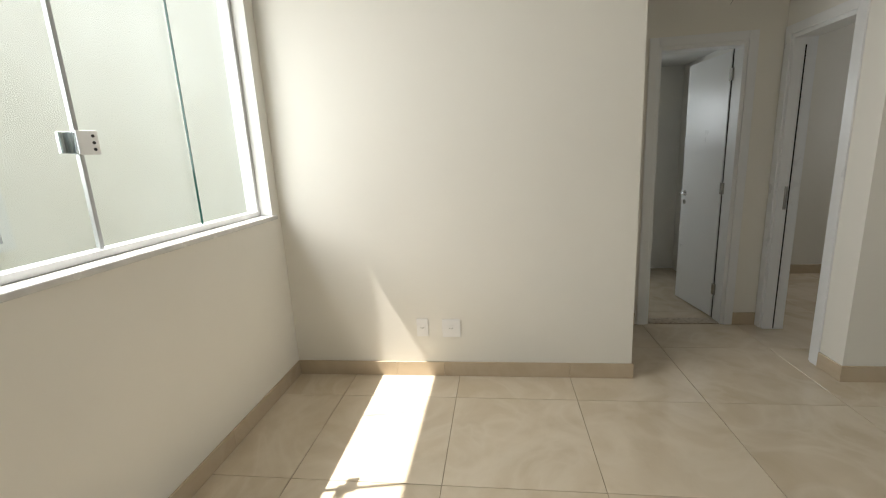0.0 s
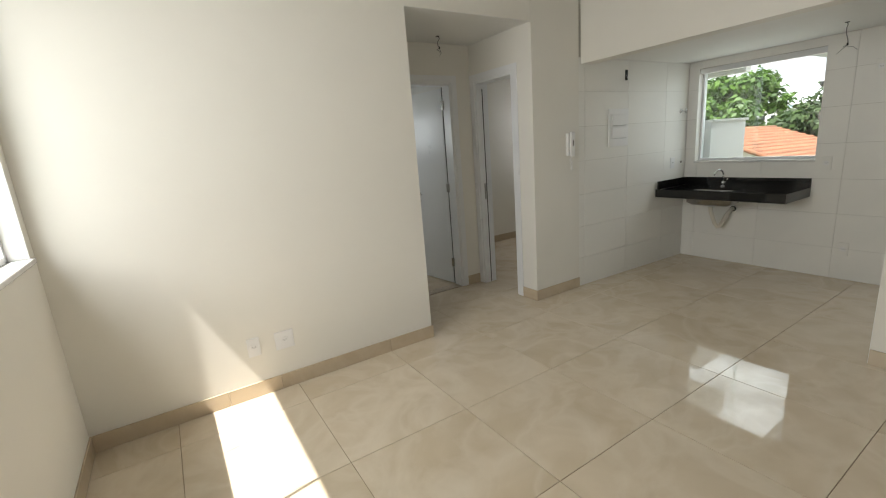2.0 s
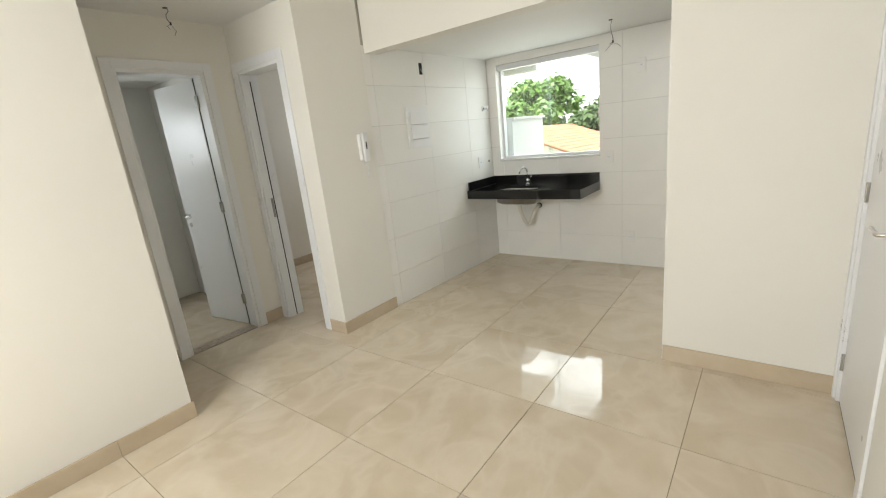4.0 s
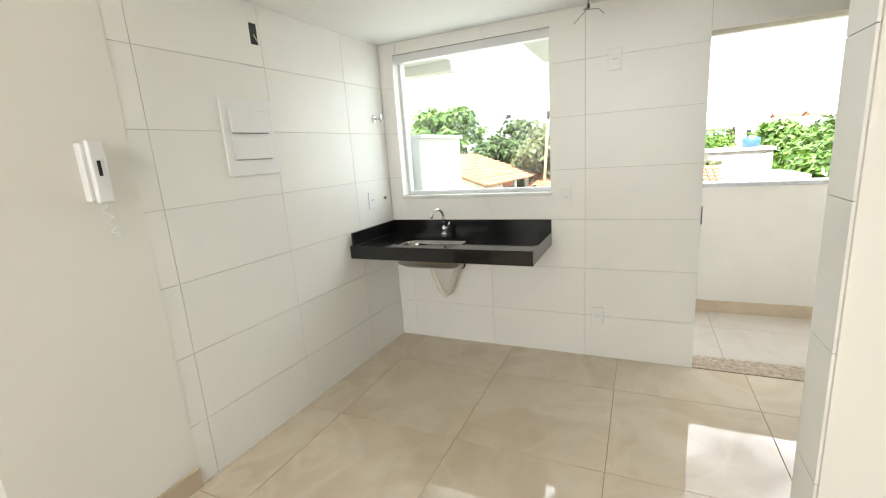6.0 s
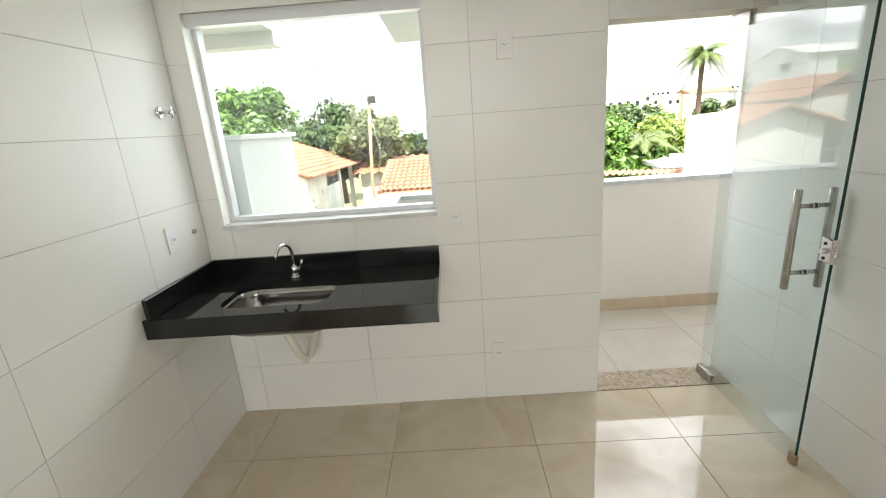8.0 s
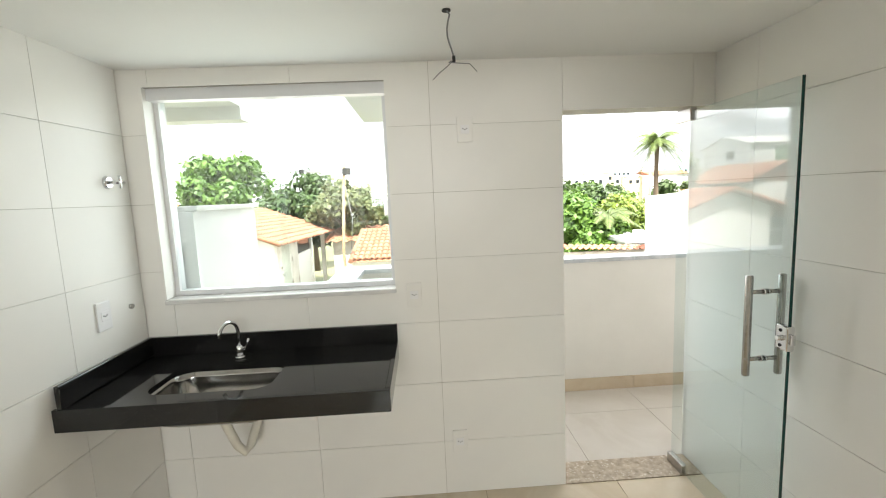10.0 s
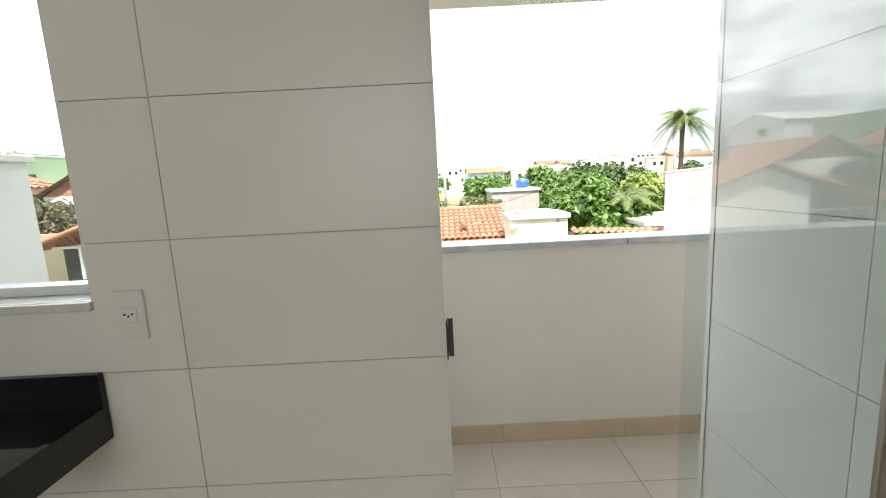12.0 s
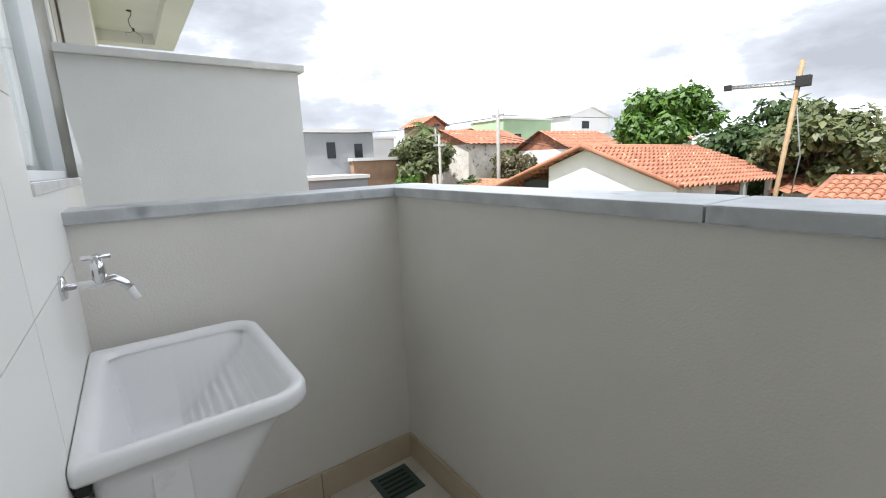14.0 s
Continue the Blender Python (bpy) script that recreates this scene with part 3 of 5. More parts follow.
def wires(name, x, y, z, drop, label, seed):
    """Loose lamp wires hanging from a ceiling hole."""
    rnd = random.Random(seed)
    w = thing(name, label, "wires", (x, y, z))
    part("rose", tube(bmesh.new(), [(0, 0, 0), (0, 0, -0.004)], 0.016, 12), DARK, w, "dark ceiling hole")
    pts = [Vector((0, 0, 0))]
    for k in range(1, 9):
        pts.append(Vector((0.012 * math.sin(k * 0.8 + seed) + rnd.uniform(-0.003, 0.003), 0.010 * math.cos(k * 0.7 + seed) - 0.01, -drop * k / 8)))
    part("cable", tube(bmesh.new(), pts, 0.003, 8), CABLE, w)
    part("tape", tube(bmesh.new(), [pts[-1] + Vector((0, 0, 0.012)), pts[-1] + Vector((0, 0, -0.008))], 0.006, 8), RUBBER, w)
    for s in (-1, 1):
        e = [pts[-1], pts[-1] + Vector((s * 0.02, 0.02, -0.015)), pts[-1] + Vector((s * 0.05, 0.05 * s, -0.03)), pts[-1] + Vector((s * 0.045, 0.075 * s, -0.055))]
        part("wire_end", tube(bmesh.new(), e, 0.0016, 6), CABLE, w)
    return w


wires("hanging_wires", 2.02, 3.66, HALL_CEIL, 0.1, "loose lamp wires hanging from the hall ceiling", 1)
wires("hanging_wires", 4.43, 1.42, KIT_CEIL, 0.17, "loose lamp wires hanging from the kitchen ceiling", 4)

# ---- kitchen things ----
CZ = 0.874
CX, CY = 4.425, 1.70
ct = thing("sink_counter", "wall-hung black granite counter with backsplash and inset steel sink", "counter")
bx, by, bw2, bh2 = 4.66, 2.445, 0.29, 0.50
ring = [(bx + u, by + v) for u, v in rounded(bw2, bh2, 0.075, 6)]
bm = bmesh.new()
outer = [(4.998, 2.945), (CX, 2.945), (CX, CY), (4.998, CY)]
top_o, top_i = [bm.verts.new((x, y, CZ)) for x, y in outer], [bm.verts.new((x, y, CZ)) for x, y in ring]
eo = [bm.edges.new((top_o[i], top_o[(i + 1) % 4])) for i in range(4)]
ei = [bm.edges.new((top_i[i], top_i[(i + 1) % len(top_i)])) for i in range(len(top_i))]
bmesh.ops.triangle_fill(bm, use_beauty=True, edges=eo + ei)
low = [bm.verts.new((v.co.x, v.co.y, CZ - 0.022)) for v in top_i]
for i in range(len(top_i)):
    k = (i + 1) % len(top_i)
    bm.faces.new((top_i[i], top_i[k], low[k], low[i]))
part("worktop", bm, GRANITE, ct)
part("front_edge", soft(boxes((CX - 0.004, CX + 0.016, CY - 0.004, 2.957, CZ - 0.085, CZ + 0.004)), 0.0015, 1), GRANITE, ct, "deep granite front edge")
part("side_edge", soft(boxes((CX + 0.0165, 4.998, CY - 0.004, CY + 0.016, CZ - 0.085, CZ + 0.004)), 0.0015, 1), GRANITE, ct)
part("backsplash", soft(boxes((4.98, 4.999, CY - 0.004, 2.9195, CZ + 0.0005, CZ + 0.095)), 0.0015, 1), GRANITE, ct, "granite upstand along the back")
part("backsplash", soft(boxes((CX + 0.0, 4.999, 2.92, 2.939, CZ + 0.0045, CZ + 0.095)), 0.0015, 1), GRANITE, ct, "granite upstand along the side")
sk = thing("sink", "stainless steel sink bowl set under the granite cutout", "sink", (bx, by, CZ - 0.023))
bm = bmesh.new()
prev = None
for w, h, r, z in ((bw2 + 0.03, bh2 + 0.03, 0.085, 0), (bw2 + 0.004, bh2 + 0.004, 0.077, 0), (bw2 - 0.01, bh2 - 0.01, 0.075, -0.03), (bw2 - 0.03, bh2 - 0.03, 0.07, -0.12), (bw2 - 0.10, bh2 - 0.10, 0.06, -0.145), (0.09, 0.09, 0.044, -0.15)):
    cur = [bm.verts.new((u, v, z)) for u, v in rounded(w, h, r, 6)]
    if prev:
        for i in range(len(cur)):
            k = (i + 1) % len(cur)
            bm.faces.new((prev[i], prev[k], cur[k], cur[i]))
    prev = cur
bm.faces.new(prev)
part("bowl", bm, mat("polished_sink_steel", (0.40, 0.39, 0.375), 0.13, (0.30, 0.29, 0.28), 14, metal=1.0, rough_var=0.06), sk, smooth=True)
part("drain", tube(bmesh.new(), [(0, 0, -0.149), (0, 0, -0.146)], 0.038, 20), CHROME, sk, "chrome drain strainer")
fa = thing("faucet", "chrome swan-neck faucet with a lever on the black counter", "faucet", (4.895, 2.455, CZ))
bm = tube(bmesh.new(), [(0, 0, 0), (0, 0, 0.01)], 0.026, 16)
tube(bm, [(0, 0, 0.01), (0, 0, 0.055), (0, 0, 0.06)], [0.016, 0.016, 0.011], 14)
part("base", bm, CHROME, fa)
part("spout", tube(bmesh.new(), [Vector((0, 0, 0.055)), Vector((0, 0, 0.12))] + [Vector((-0.055 + 0.055 * math.cos(a), 0.02 * (1 - math.cos(a)), 0.13 + 0.06 * math.sin(a))) for a in [radians(12 * k) for k in range(14)]] + [Vector((-0.112, 0.042, 0.135))], 0.0085, 12), CHROME, fa)
part("lever", tube(bmesh.new(), [(0, 0, 0.04), (-0.005, -0.035, 0.05), (-0.01, -0.045, 0.075), (-0.012, -0.05, 0.095)], [0.009, 0.009, 0.006, 0.005], 10), CHROME, fa)
tp = thing("drain_pipe", "cream plastic trap pipe under the sink", "pipe", (4.78, 2.45, CZ - 0.16))
part("pipe", tube(bmesh.new(), [(-0.02, 0.06, 0.0), (-0.01, 0.055, -0.1), (0.02, 0.02, -0.24), (0.04, -0.005, -0.285), (0.07, -0.02, -0.27), (0.13, -0.05, -0.15), (0.18, -0.07, -0.10), (0.217, -0.075, -0.095)], 0.021, 14), PVC, tp, smooth=True)
part("nut", tube(bmesh.new(), [(-0.02, 0.06, 0.0), (-0.018, 0.059, -0.05)], 0.03, 14), PLASTIC, tp, "white coupling nut")
part("flange", tube(bmesh.new(), [(0.21, -0.075, -0.095), (0.2195, -0.075, -0.095)], 0.03, 14), DARK, tp, "dark pipe hole")
part("valve_outlet", tube(bmesh.new(), [(0.17, -0.17, 0.02), (0.2195, -0.17, 0.02)], 0.012, 10), BRASSPL, tp)


def tile_outlet(m, label, plate):
    o = outlet(m, label, True, plate, TILE)
    return o


# sockets on the back wall face -x
face = Matrix.Rotation(radians(-90), 4, "Z")
tile_outlet(pose(5.0, 1.60, 1.115) @ face, "white outlet plate on the tiles beside the counter", (0.078, 0.125))
tile_outlet(pose(5.0, 1.31, 1.93) @ face, "white outlet plate high on the tiled wall", (0.078, 0.125))
tile_outlet(pose(5.0, 1.395, 0.30) @ face, "white outlet plate low on the tiled wall", (0.078, 0.125))
lout = outlet(pose(4.73, 3.0, 1.155), "white outlet plate on the side wall over the counter")
va = thing("shutoff_valve", "chrome cross-handle water valve high on the tiled wall", "valve", (4.86, 3.0, 1.735))
part("flange", tube(bmesh.new(), [(0, 0, 0), (0, -0.012, 0)], [0.03, 0.024], 16), CHROME, va)
part("stem", tube(bmesh.new(), [(0, -0.01, 0), (0, -0.06, 0)], 0.009, 12), CHROME, va)
bm = tube(bmesh.new(), [(-0.028, -0.058, 0), (0.028, -0.058, 0)], 0.006, 8)
tube(bm, [(0, -0.058, -0.028), (0, -0.058, 0.028)], 0.006, 8)
part("cross_handle", bm, CHROME, va)
ws = thing("water_stub", "small capped pipe end on the tiles over the counter", "pipe", (4.90, 3.0, 1.155))
part("cap", tube(bmesh.new(), [(0, 0, 0), (0, -0.012, 0)], 0.012, 12), STEEL, ws)

# the tiled side wall runs a little out of square with the back wall
lean = Matrix.Translation((3.15, 3.0, 0)) @ Matrix.Rotation(math.atan2(-0.06, 1.85), 4, "Z") @ Matrix.Translation((-3.15, -3.0, 0))
for ob in (lw, bb, hole, lout, va, ws):
    ob.matrix_world = lean @ (ob.matrix_world if ob is lout else Matrix.Translation(ob.location))

# kitchen window
win3 = thing("window_3", "kitchen window of sliding glass in white aluminium with a marble sill", "window")
tagged(win3, kind="structure")
window_frame(win3, 5.115, KW[0], KW[1], KW[2], KW[3], 0.025, 0.06)
part("track_head", boxes((5.03, 5.085, KW[0], KW[1], KW[3] - 0.055, KW[3])), ALU, win3, "white aluminium head track")
pane(win3, 5.105, 2.24, KW[1] - 0.025, KW[2] + 0.025, KW[3] - 0.025)
pane(win3, 5.128, KW[0] + 0.025, 2.29, KW[2] + 0.025, KW[3] - 0.025)
part("latch", soft(boxes((5.09, 5.1, KW[0] + 0.026, KW[0] + 0.045, 1.52, 1.60)), 0.002), STEEL, win3, "steel latch")
part("window_sill", soft(boxes((4.985, 5.19, KW[0] - 0.0, KW[1] + 0.0, KW[2] - 0.024, KW[2] - 0.001)), 0.004), SILLSTONE, win3, "white marble sill")
part("reveal", boxes((5.001, 5.085, KW[1] - 0.004, KW[1] + 0.004, KW[2], KW[3]), (5.001, 5.085, KW[0] - 0.004, KW[0] + 0.004, KW[2], KW[3])), TILE, win3, "white tiled reveal")

# glass door of the service area
gd = thing("glass_door", "open frameless green tempered glass door with long steel pull bars", "door")
GY = 0.15
g = part("glass_leaf", boxes((4.372, 5.118, GY - 0.005, GY + 0.005, 0.012, 1.985)), GREENGLASS, gd)
g.visible_shadow = False
part("free_edge", boxes((4.3675, 4.3715, GY - 0.005, GY + 0.005, 0.012, 1.985)), EDGEGLASS, gd, "dark green polished edge")
for z0, z1 in ((0.004, 0.062), (1.935, 2.0)):
    part("pivot_clamp", soft(boxes((5.0, 5.14, GY - 0.016, GY + 0.016, z0, z1)), 0.004), STEEL, gd, "steel pivot clamp")
part("corner_cap", soft(boxes((4.362, 4.402, GY - 0.009, GY + 0.009, 0.003, 0.055)), 0.003), BRASSPL, gd, "brown plastic corner cap")
for s in (-1, 1):
    bar = [(4.495, GY + s * 0.07, 0.81), (4.495, GY + s * 0.07, 0.813), (4.495, GY + s * 0.07, 1.232), (4.495, GY + s * 0.07, 1.235)]
    pull = part("pull_bar", tube(bmesh.new(), bar, [0.0125, 0.0145, 0.0145, 0.0125], 20), STEEL, gd, "brushed steel pull bar", True)
    for z in (0.88, 1.165):
        part("standoff", tube(bmesh.new(), [(4.495, GY + s * 0.0055, z), (4.495, GY + s * 0.06, z)], 0.009, 12), STEEL, pull)
        part("collar", tube(bmesh.new(), [(4.495, GY + s * 0.0055, z), (4.495, GY + s * 0.012, z)], 0.0135, 14), CHROME, pull, "bright collar against the glass")
lock_plate = part("lock", soft(boxes((4.36, 4.418, GY - 0.016, GY + 0.016, 0.955, 1.055)), 0.008, 3), CHROME, gd, "chrome glass lock")
for z in (0.975, 1.035):
    part("screw", tube(bmesh.new(), [(4.393, GY + 0.0158, z), (4.393, GY + 0.0185, z)], 0.0065, 10), DARK, lock_plate, "dark screw socket")
part("key_cylinder", tube(bmesh.new(), [(4.39, GY + 0.0158, 1.005), (4.39, GY + 0.034, 1.005)], [0.012, 0.009], 14), CHROME, lock_plate)
part("latch_bolt", soft(boxes((4.347, 4.3605, GY - 0.007, GY + 0.007, 0.985, 1.025)), 0.002), CHROME, lock_plate)

# strike plate in the doorway reveal
DARK_STEEL = mat("dark_plated_steel", (0.10, 0.10, 0.10), 0.35, metal=0.7, scale=30)
sp = thing("strike_plate", "steel lock strike on the tiled door reveal", "strike plate", (5.10, OY, 0.972))
part("plate", soft(boxes((-0.014, 0.016, -0.004, 0, -0.056, 0.056), (0.010, 0.016, -0.020, -0.003, -0.056, 0.056)), 0.0015), DARK_STEEL, sp)
for z in (-0.02, 0.02):
    part("slot", boxes((-0.006, 0.004, -0.0048, -0.0035, z - 0.013, z + 0.013)), DARK, sp)
for z in (-0.046, 0.046):
    part("screw", tube(bmesh.new(), [(-0.001, -0.0035, z), (-0.001, -0.0058, z)], 0.004, 10), CHROME, sp, "bright screw head")

# ---- service area ----
PX, PY, PZ = 6.095, 2.02, 1.048
structure("door_threshold", boxes((4.998, 5.184, KR + 0.002, OY - 0.002, -0.01, 0.006)), THRESH, "speckled brown granite threshold", "threshold")
bfloor = structure("floor_service", boxes((5.172, PX, -2.6, PY, -0.2, -0.004)), FLOOR_GROUT, "pale porcelain tile floor of the service area", "floor")
for i in range(2):
    for j in range(7):
        x0, x1 = (5.186, 5.74) if i == 0 else (5.743, PX - 0.002)
        y1 = PY - 0.1 - 0.652 * (j - 1)
        y0, y1 = y1 - 0.649, min(y1, PY - 0.002)
        part("floor_tile", boxes((x0, x1, y0, y1, -0.012, 0)), BALC_FLOOR, bfloor)
structure("parapet_east", boxes((PX, PX + 0.15, -2.7, PY + 0.15, -3.2, PZ)), BALCONY, "pale painted parapet wall of the service area", "wall")
structure("parapet_north", boxes((5.172, PX, PY, PY + 0.15, -3.2, PZ)), BALCONY, "pale painted end parapet of the service area", "wall")
structure("parapet_south", boxes((5.172, PX, -2.75, -2.6, -3.2, 2.15)), BALCONY, "painted wall that closes the service area", "wall")
cop = thing("parapet_coping", "grey veined marble coping along the parapet", "coping")
tagged(cop, kind="structure")
for y0, y1 in ((-2.6, -1.2), (-1.197, -0.1), (-0.097, 0.98), (0.983, PY - 0.021)):
    part("coping_slab", soft(boxes((PX - 0.02, PX + 0.175, y0, y1, PZ, PZ + 0.032)), 0.004), COPING, cop)
part("coping_slab", soft(boxes((5.18, PX + 0.175, PY - 0.02, PY + 0.175, PZ, PZ + 0.032)), 0.004), COPING, cop)
skirting([(PX - S, PX - 0.0005, -2.58, -0.107), (PX - S, PX - 0.0005, -0.1055, 0.545), (PX - S, PX - 0.0005, 0.5465, 1.3), (PX - S, PX - 0.0005, 1.3015, PY - S), (5.18, 5.72, PY - S, PY - 0.0005), (5.7215, PX - 0.0005, PY - S, PY - 0.0005)], "beige porcelain skirting of the service area")
ow = structure("wall_service_west", boxes((5.1735, 5.1785, OY + 0.006, KW[0], 0.0, 2.8), (5.1735, 5.1785, KW[1], 3.156, -3, 2.8), (5.1735, 5.1785, KW[0], KW[1], 0.0, KW[2] - 0.026), (5.1735, 5.1785, KW[0], KW[1], KW[3], 2.8), (5.1735, 5.1785, -2.6, KR, 0, 2.8), (5.1735, 5.1785, KR, OY, OZ + 0.01, 2.8)), GROUT, "outer kitchen wall clad in white glazed tiles", "wall")
clad(ow, "x", 5.185, 1, [-2.6, -1.82, -1.16, -0.5, KR], ROWS + [2.6], [])
clad(ow, "x", 5.185, 1, [OY, 1.478, 2.14, 2.80, 3.15], ROWS + [2.6], [KW])
structure("service_slab_south", boxes((5.18, 6.0, -2.7, 1.92, 2.15, 2.42)), STUCCO, "white plastered slab over the service door", "slab")
structure("service_slab_trim", boxes((5.3, 5.9, -0.3, 0.6, 2.139, 2.1498)), CEILING, "raised plaster panel under the slab", "slab")
structure("service_slab_north", boxes((5.18, 5.66, 2.64, 4.95, 2.22, 2.45), (5.66, 5.8, 2.64, 5.09, 2.14, 2.45), (5.18, 5.66, 4.95, 5.09, 2.14, 2.45)), STUCCO, "white plastered slab of the next balcony", "slab")
wires("hanging_wires", 5.5, 4.4, 2.22, 0.12, "loose lamp wires under the next balcony slab", 7)
tw = thing("divider_wall", "tall white plastered divider wall with a marble cap", "wall")
tagged(tw, kind="structure")
part("wall_body", boxes((5.18, 6.03, 2.752, 2.892, -3.2, 1.585)), STUCCO, tw)
part("cap", soft(boxes((5.18, 6.055, 2.727, 2.917, 1.5855, 1.615)), 0.004), SILLSTONE, tw, "white marble cap")


def laundry_tub():
    """White wall-hung tub with a ribbed washboard slope."""
    t = thing("laundry_tub", "white plastic laundry tub with a ribbed washboard, on the wall", "laundry tub", (5.1855, 1.69, 0.75))
    L, W = 0.37, 0.52
    bm = bmesh.new()

    def loop(x0, x1, half, z, r, back=0.008):
        """One ring: tight corners at the wall, round corners in front."""
        pts = []
        for cx, cy, rr, a0 in ((x1 - r, half - r, r, 0), (x0 + back, half - back, back, 90), (x0 + back, -half + back, back, 180), (x1 - r, -half + r, r, 270)):
            for k in range(9):
                a = radians(a0 + 90 * k / 8)
                pts.append(bm.verts.new((cx + rr * math.cos(a), cy + rr * math.sin(a), z)))
        return pts
    h = W / 2
    rows = [loop(0.035, L * 0.50, h - 0.10, -0.275, 0.05, 0.04), loop(0.028, L * 0.56, h - 0.055, -0.255, 0.06, 0.04), loop(0.022, L * 0.68, h - 0.035, -0.17, 0.07, 0.03), loop(0.02, L * 0.86, h - 0.026, -0.07, 0.07, 0.02), loop(0.02, L * 0.93, h - 0.02, -0.034, 0.07, 0.012),
            loop(0.002, L - 0.003, h - 0.003, -0.036, 0.072), loop(0, L, h, -0.03, 0.075), loop(0, L, h, -0.011, 0.075), loop(0.002, L - 0.003, h - 0.003, -0.003, 0.072), loop(0.007, L - 0.010, h - 0.010, 0.0, 0.066), loop(0.024, L - 0.024, h - 0.022, -0.002, 0.055, 0.02), loop(0.030, L - 0.030, h - 0.028, -0.008, 0.05, 0.025), loop(0.034, L - 0.034, h - 0.032, -0.018, 0.046, 0.03)]
    for a, b in zip(rows, rows[1:]):
        for i in range(len(a)):
            k = (i + 1) % len(a)
            bm.faces.new((a[i], a[k], b[k], b[i]))
    bm.faces.new(rows[0][::-1])
    part("shell", bm, PLASTIC, t, smooth=True)
    bm = bmesh.new()
    n, m = 96, 28
    x0, x1, y0, y1 = 0.030, L - 0.030, -h + 0.028, h - 0.028
    grid = []
    for i in range(n + 1):
        x = x0 + (x1 - x0) * i / n
        row = []
        for j in range(m + 1):
            y = y0 + (y1 - y0) * j / m
            s, q = i / n, min(j, m - j) / m
            deep = -0.205 if s < 0.42 else -0.205 + 0.165 * (s - 0.42) / 0.58
            if 0.46 < s < 0.9:
                deep += 0.0048 * math.sin((s - 0.46) / 0.44 * math.tau * 7) * min(1, max(0, (q - 0.1) / 0.05))
            rim = min(1, s / 0.09, (1 - s) / 0.07, q / 0.085)
            rim = rim * rim * (3 - 2 * rim)
            row.append(bm.verts.new((x, y, deep * rim - 0.016 * (1 - rim))))
        grid.append(row)
    for i in range(n):
        for j in range(m):
            bm.faces.new((grid[i][j], grid[i + 1][j], grid[i + 1][j + 1], grid[i][j + 1]))
    part("washboard_basin", bm, PLASTIC, t, "ribbed sloping basin", True)
    part("bracket", soft(boxes((0.002, 0.022, -W / 2 + 0.012, -W / 2 + 0.04, -0.06, -0.037)), 0.004), DARK, t, "dark fixing bracket")
    part("label_plate", soft(boxes((0.095, 0.15, -W / 2 + 0.026, -W / 2 + 0.036, -0.16, -0.07)), 0.002), PLASTIC, t)
    part("outlet_pipe", tube(bmesh.new(), [(0.12, 0, -0.272), (0.12, 0, -0.42), (0.09, 0, -0.5), (0.001, 0, -0.52)], 0.022, 14), PLASTIC, t, smooth=True)
    return t


laundry_tub()
tap = thing("garden_tap", "chrome wall tap with a cross handle over the laundry tub", "tap", (5.185, 1.76, 0.95))
part("flange", tube(bmesh.new(), [(0, 0, 0), (0.008, 0, 0)], [0.026, 0.022], 16), CHROME, tap)
part("body", tube(bmesh.new(), [(0.006, 0, 0), (0.04, 0, 0), (0.062, 0, 0), (0.085, 0, 0.004), (0.102, 0, -0.01), (0.108, 0, -0.02)], [0.007, 0.008, 0.013, 0.011, 0.009, 0.009], 12), CHROME, tap, smooth=True)
part("stem", tube(bmesh.new(), [(0.062, 0, 0.0), (0.062, 0, 0.036), (0.062, 0, 0.05)], [0.014, 0.012, 0.006], 12), CHROME, tap)
bm = tube(bmesh.new(), [(0.038, 0, 0.052), (0.086, 0, 0.052)], 0.005, 8)
tube(bm, [(0.062, -0.024, 0.052), (0.062, 0.024, 0.052)], 0.005, 8)
part("cross_handle", bm, CHROME, tap)
part("nozzle", tube(bmesh.new(), [(0.108, 0, -0.02), (0.118, 0, -0.046)], 0.0075, 10), PLASTIC, tap, "white plastic nozzle")
dr = thing("floor_drain", "square dark floor drain grate in the corner", "floor drain", (PX - 0.13, PY - 0.11, 0.0))
part("frame", boxes((-0.075, 0.075, -0.075, 0.075, 0.0, 0.003)), mat("drain_green", (0.05, 0.09, 0.08), 0.4), dr)
for k in range(5):
    part("slot", boxes((-0.055, 0.055, -0.052 + k * 0.024, -0.042 + k * 0.024, 0.003, 0.0036)), DARK, dr)

# ---- outdoors ----
GZ = -3.4
EARTH = mat("dry_earth_and_grass", (0.20, 0.17, 0.10), 0.95, (0.09, 0.12, 0.05), 0.15, spots=((0.24, 0.20, 0.15), 0.5, 0.6))
CLAY = mat("orange_clay_tile", (0.44, 0.19, 0.105), 0.85, (0.28, 0.12, 0.07), 1.9, bump=0.3, bump_scale=40, spots=((0.30, 0.17, 0.11), 3.5, 0.62), each=0.18)
CLAY_PALE = mat("sunlit_clay_tile", (0.44, 0.19, 0.11), 0.85, (0.24, 0.10, 0.06), 2.6, spots=((0.56, 0.38, 0.26), 3.5, 0.64), each=0.12)
LIME = mat("whitewashed_wall", (0.80, 0.79, 0.76), 0.85, (0.72, 0.70, 0.66), 0.8, bump=0.2, spots=((0.40, 0.37, 0.32), 1.6, 0.74))
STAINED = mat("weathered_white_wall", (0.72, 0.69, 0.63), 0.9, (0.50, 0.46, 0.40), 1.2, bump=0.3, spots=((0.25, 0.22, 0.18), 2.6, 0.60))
GREYWALL = mat("grey_rendered_wall", (0.40, 0.40, 0.41), 0.9, (0.35, 0.35, 0.36), 0.5, bump=0.2, spots=((0.45, 0.44, 0.43), 0.9, 0.66))
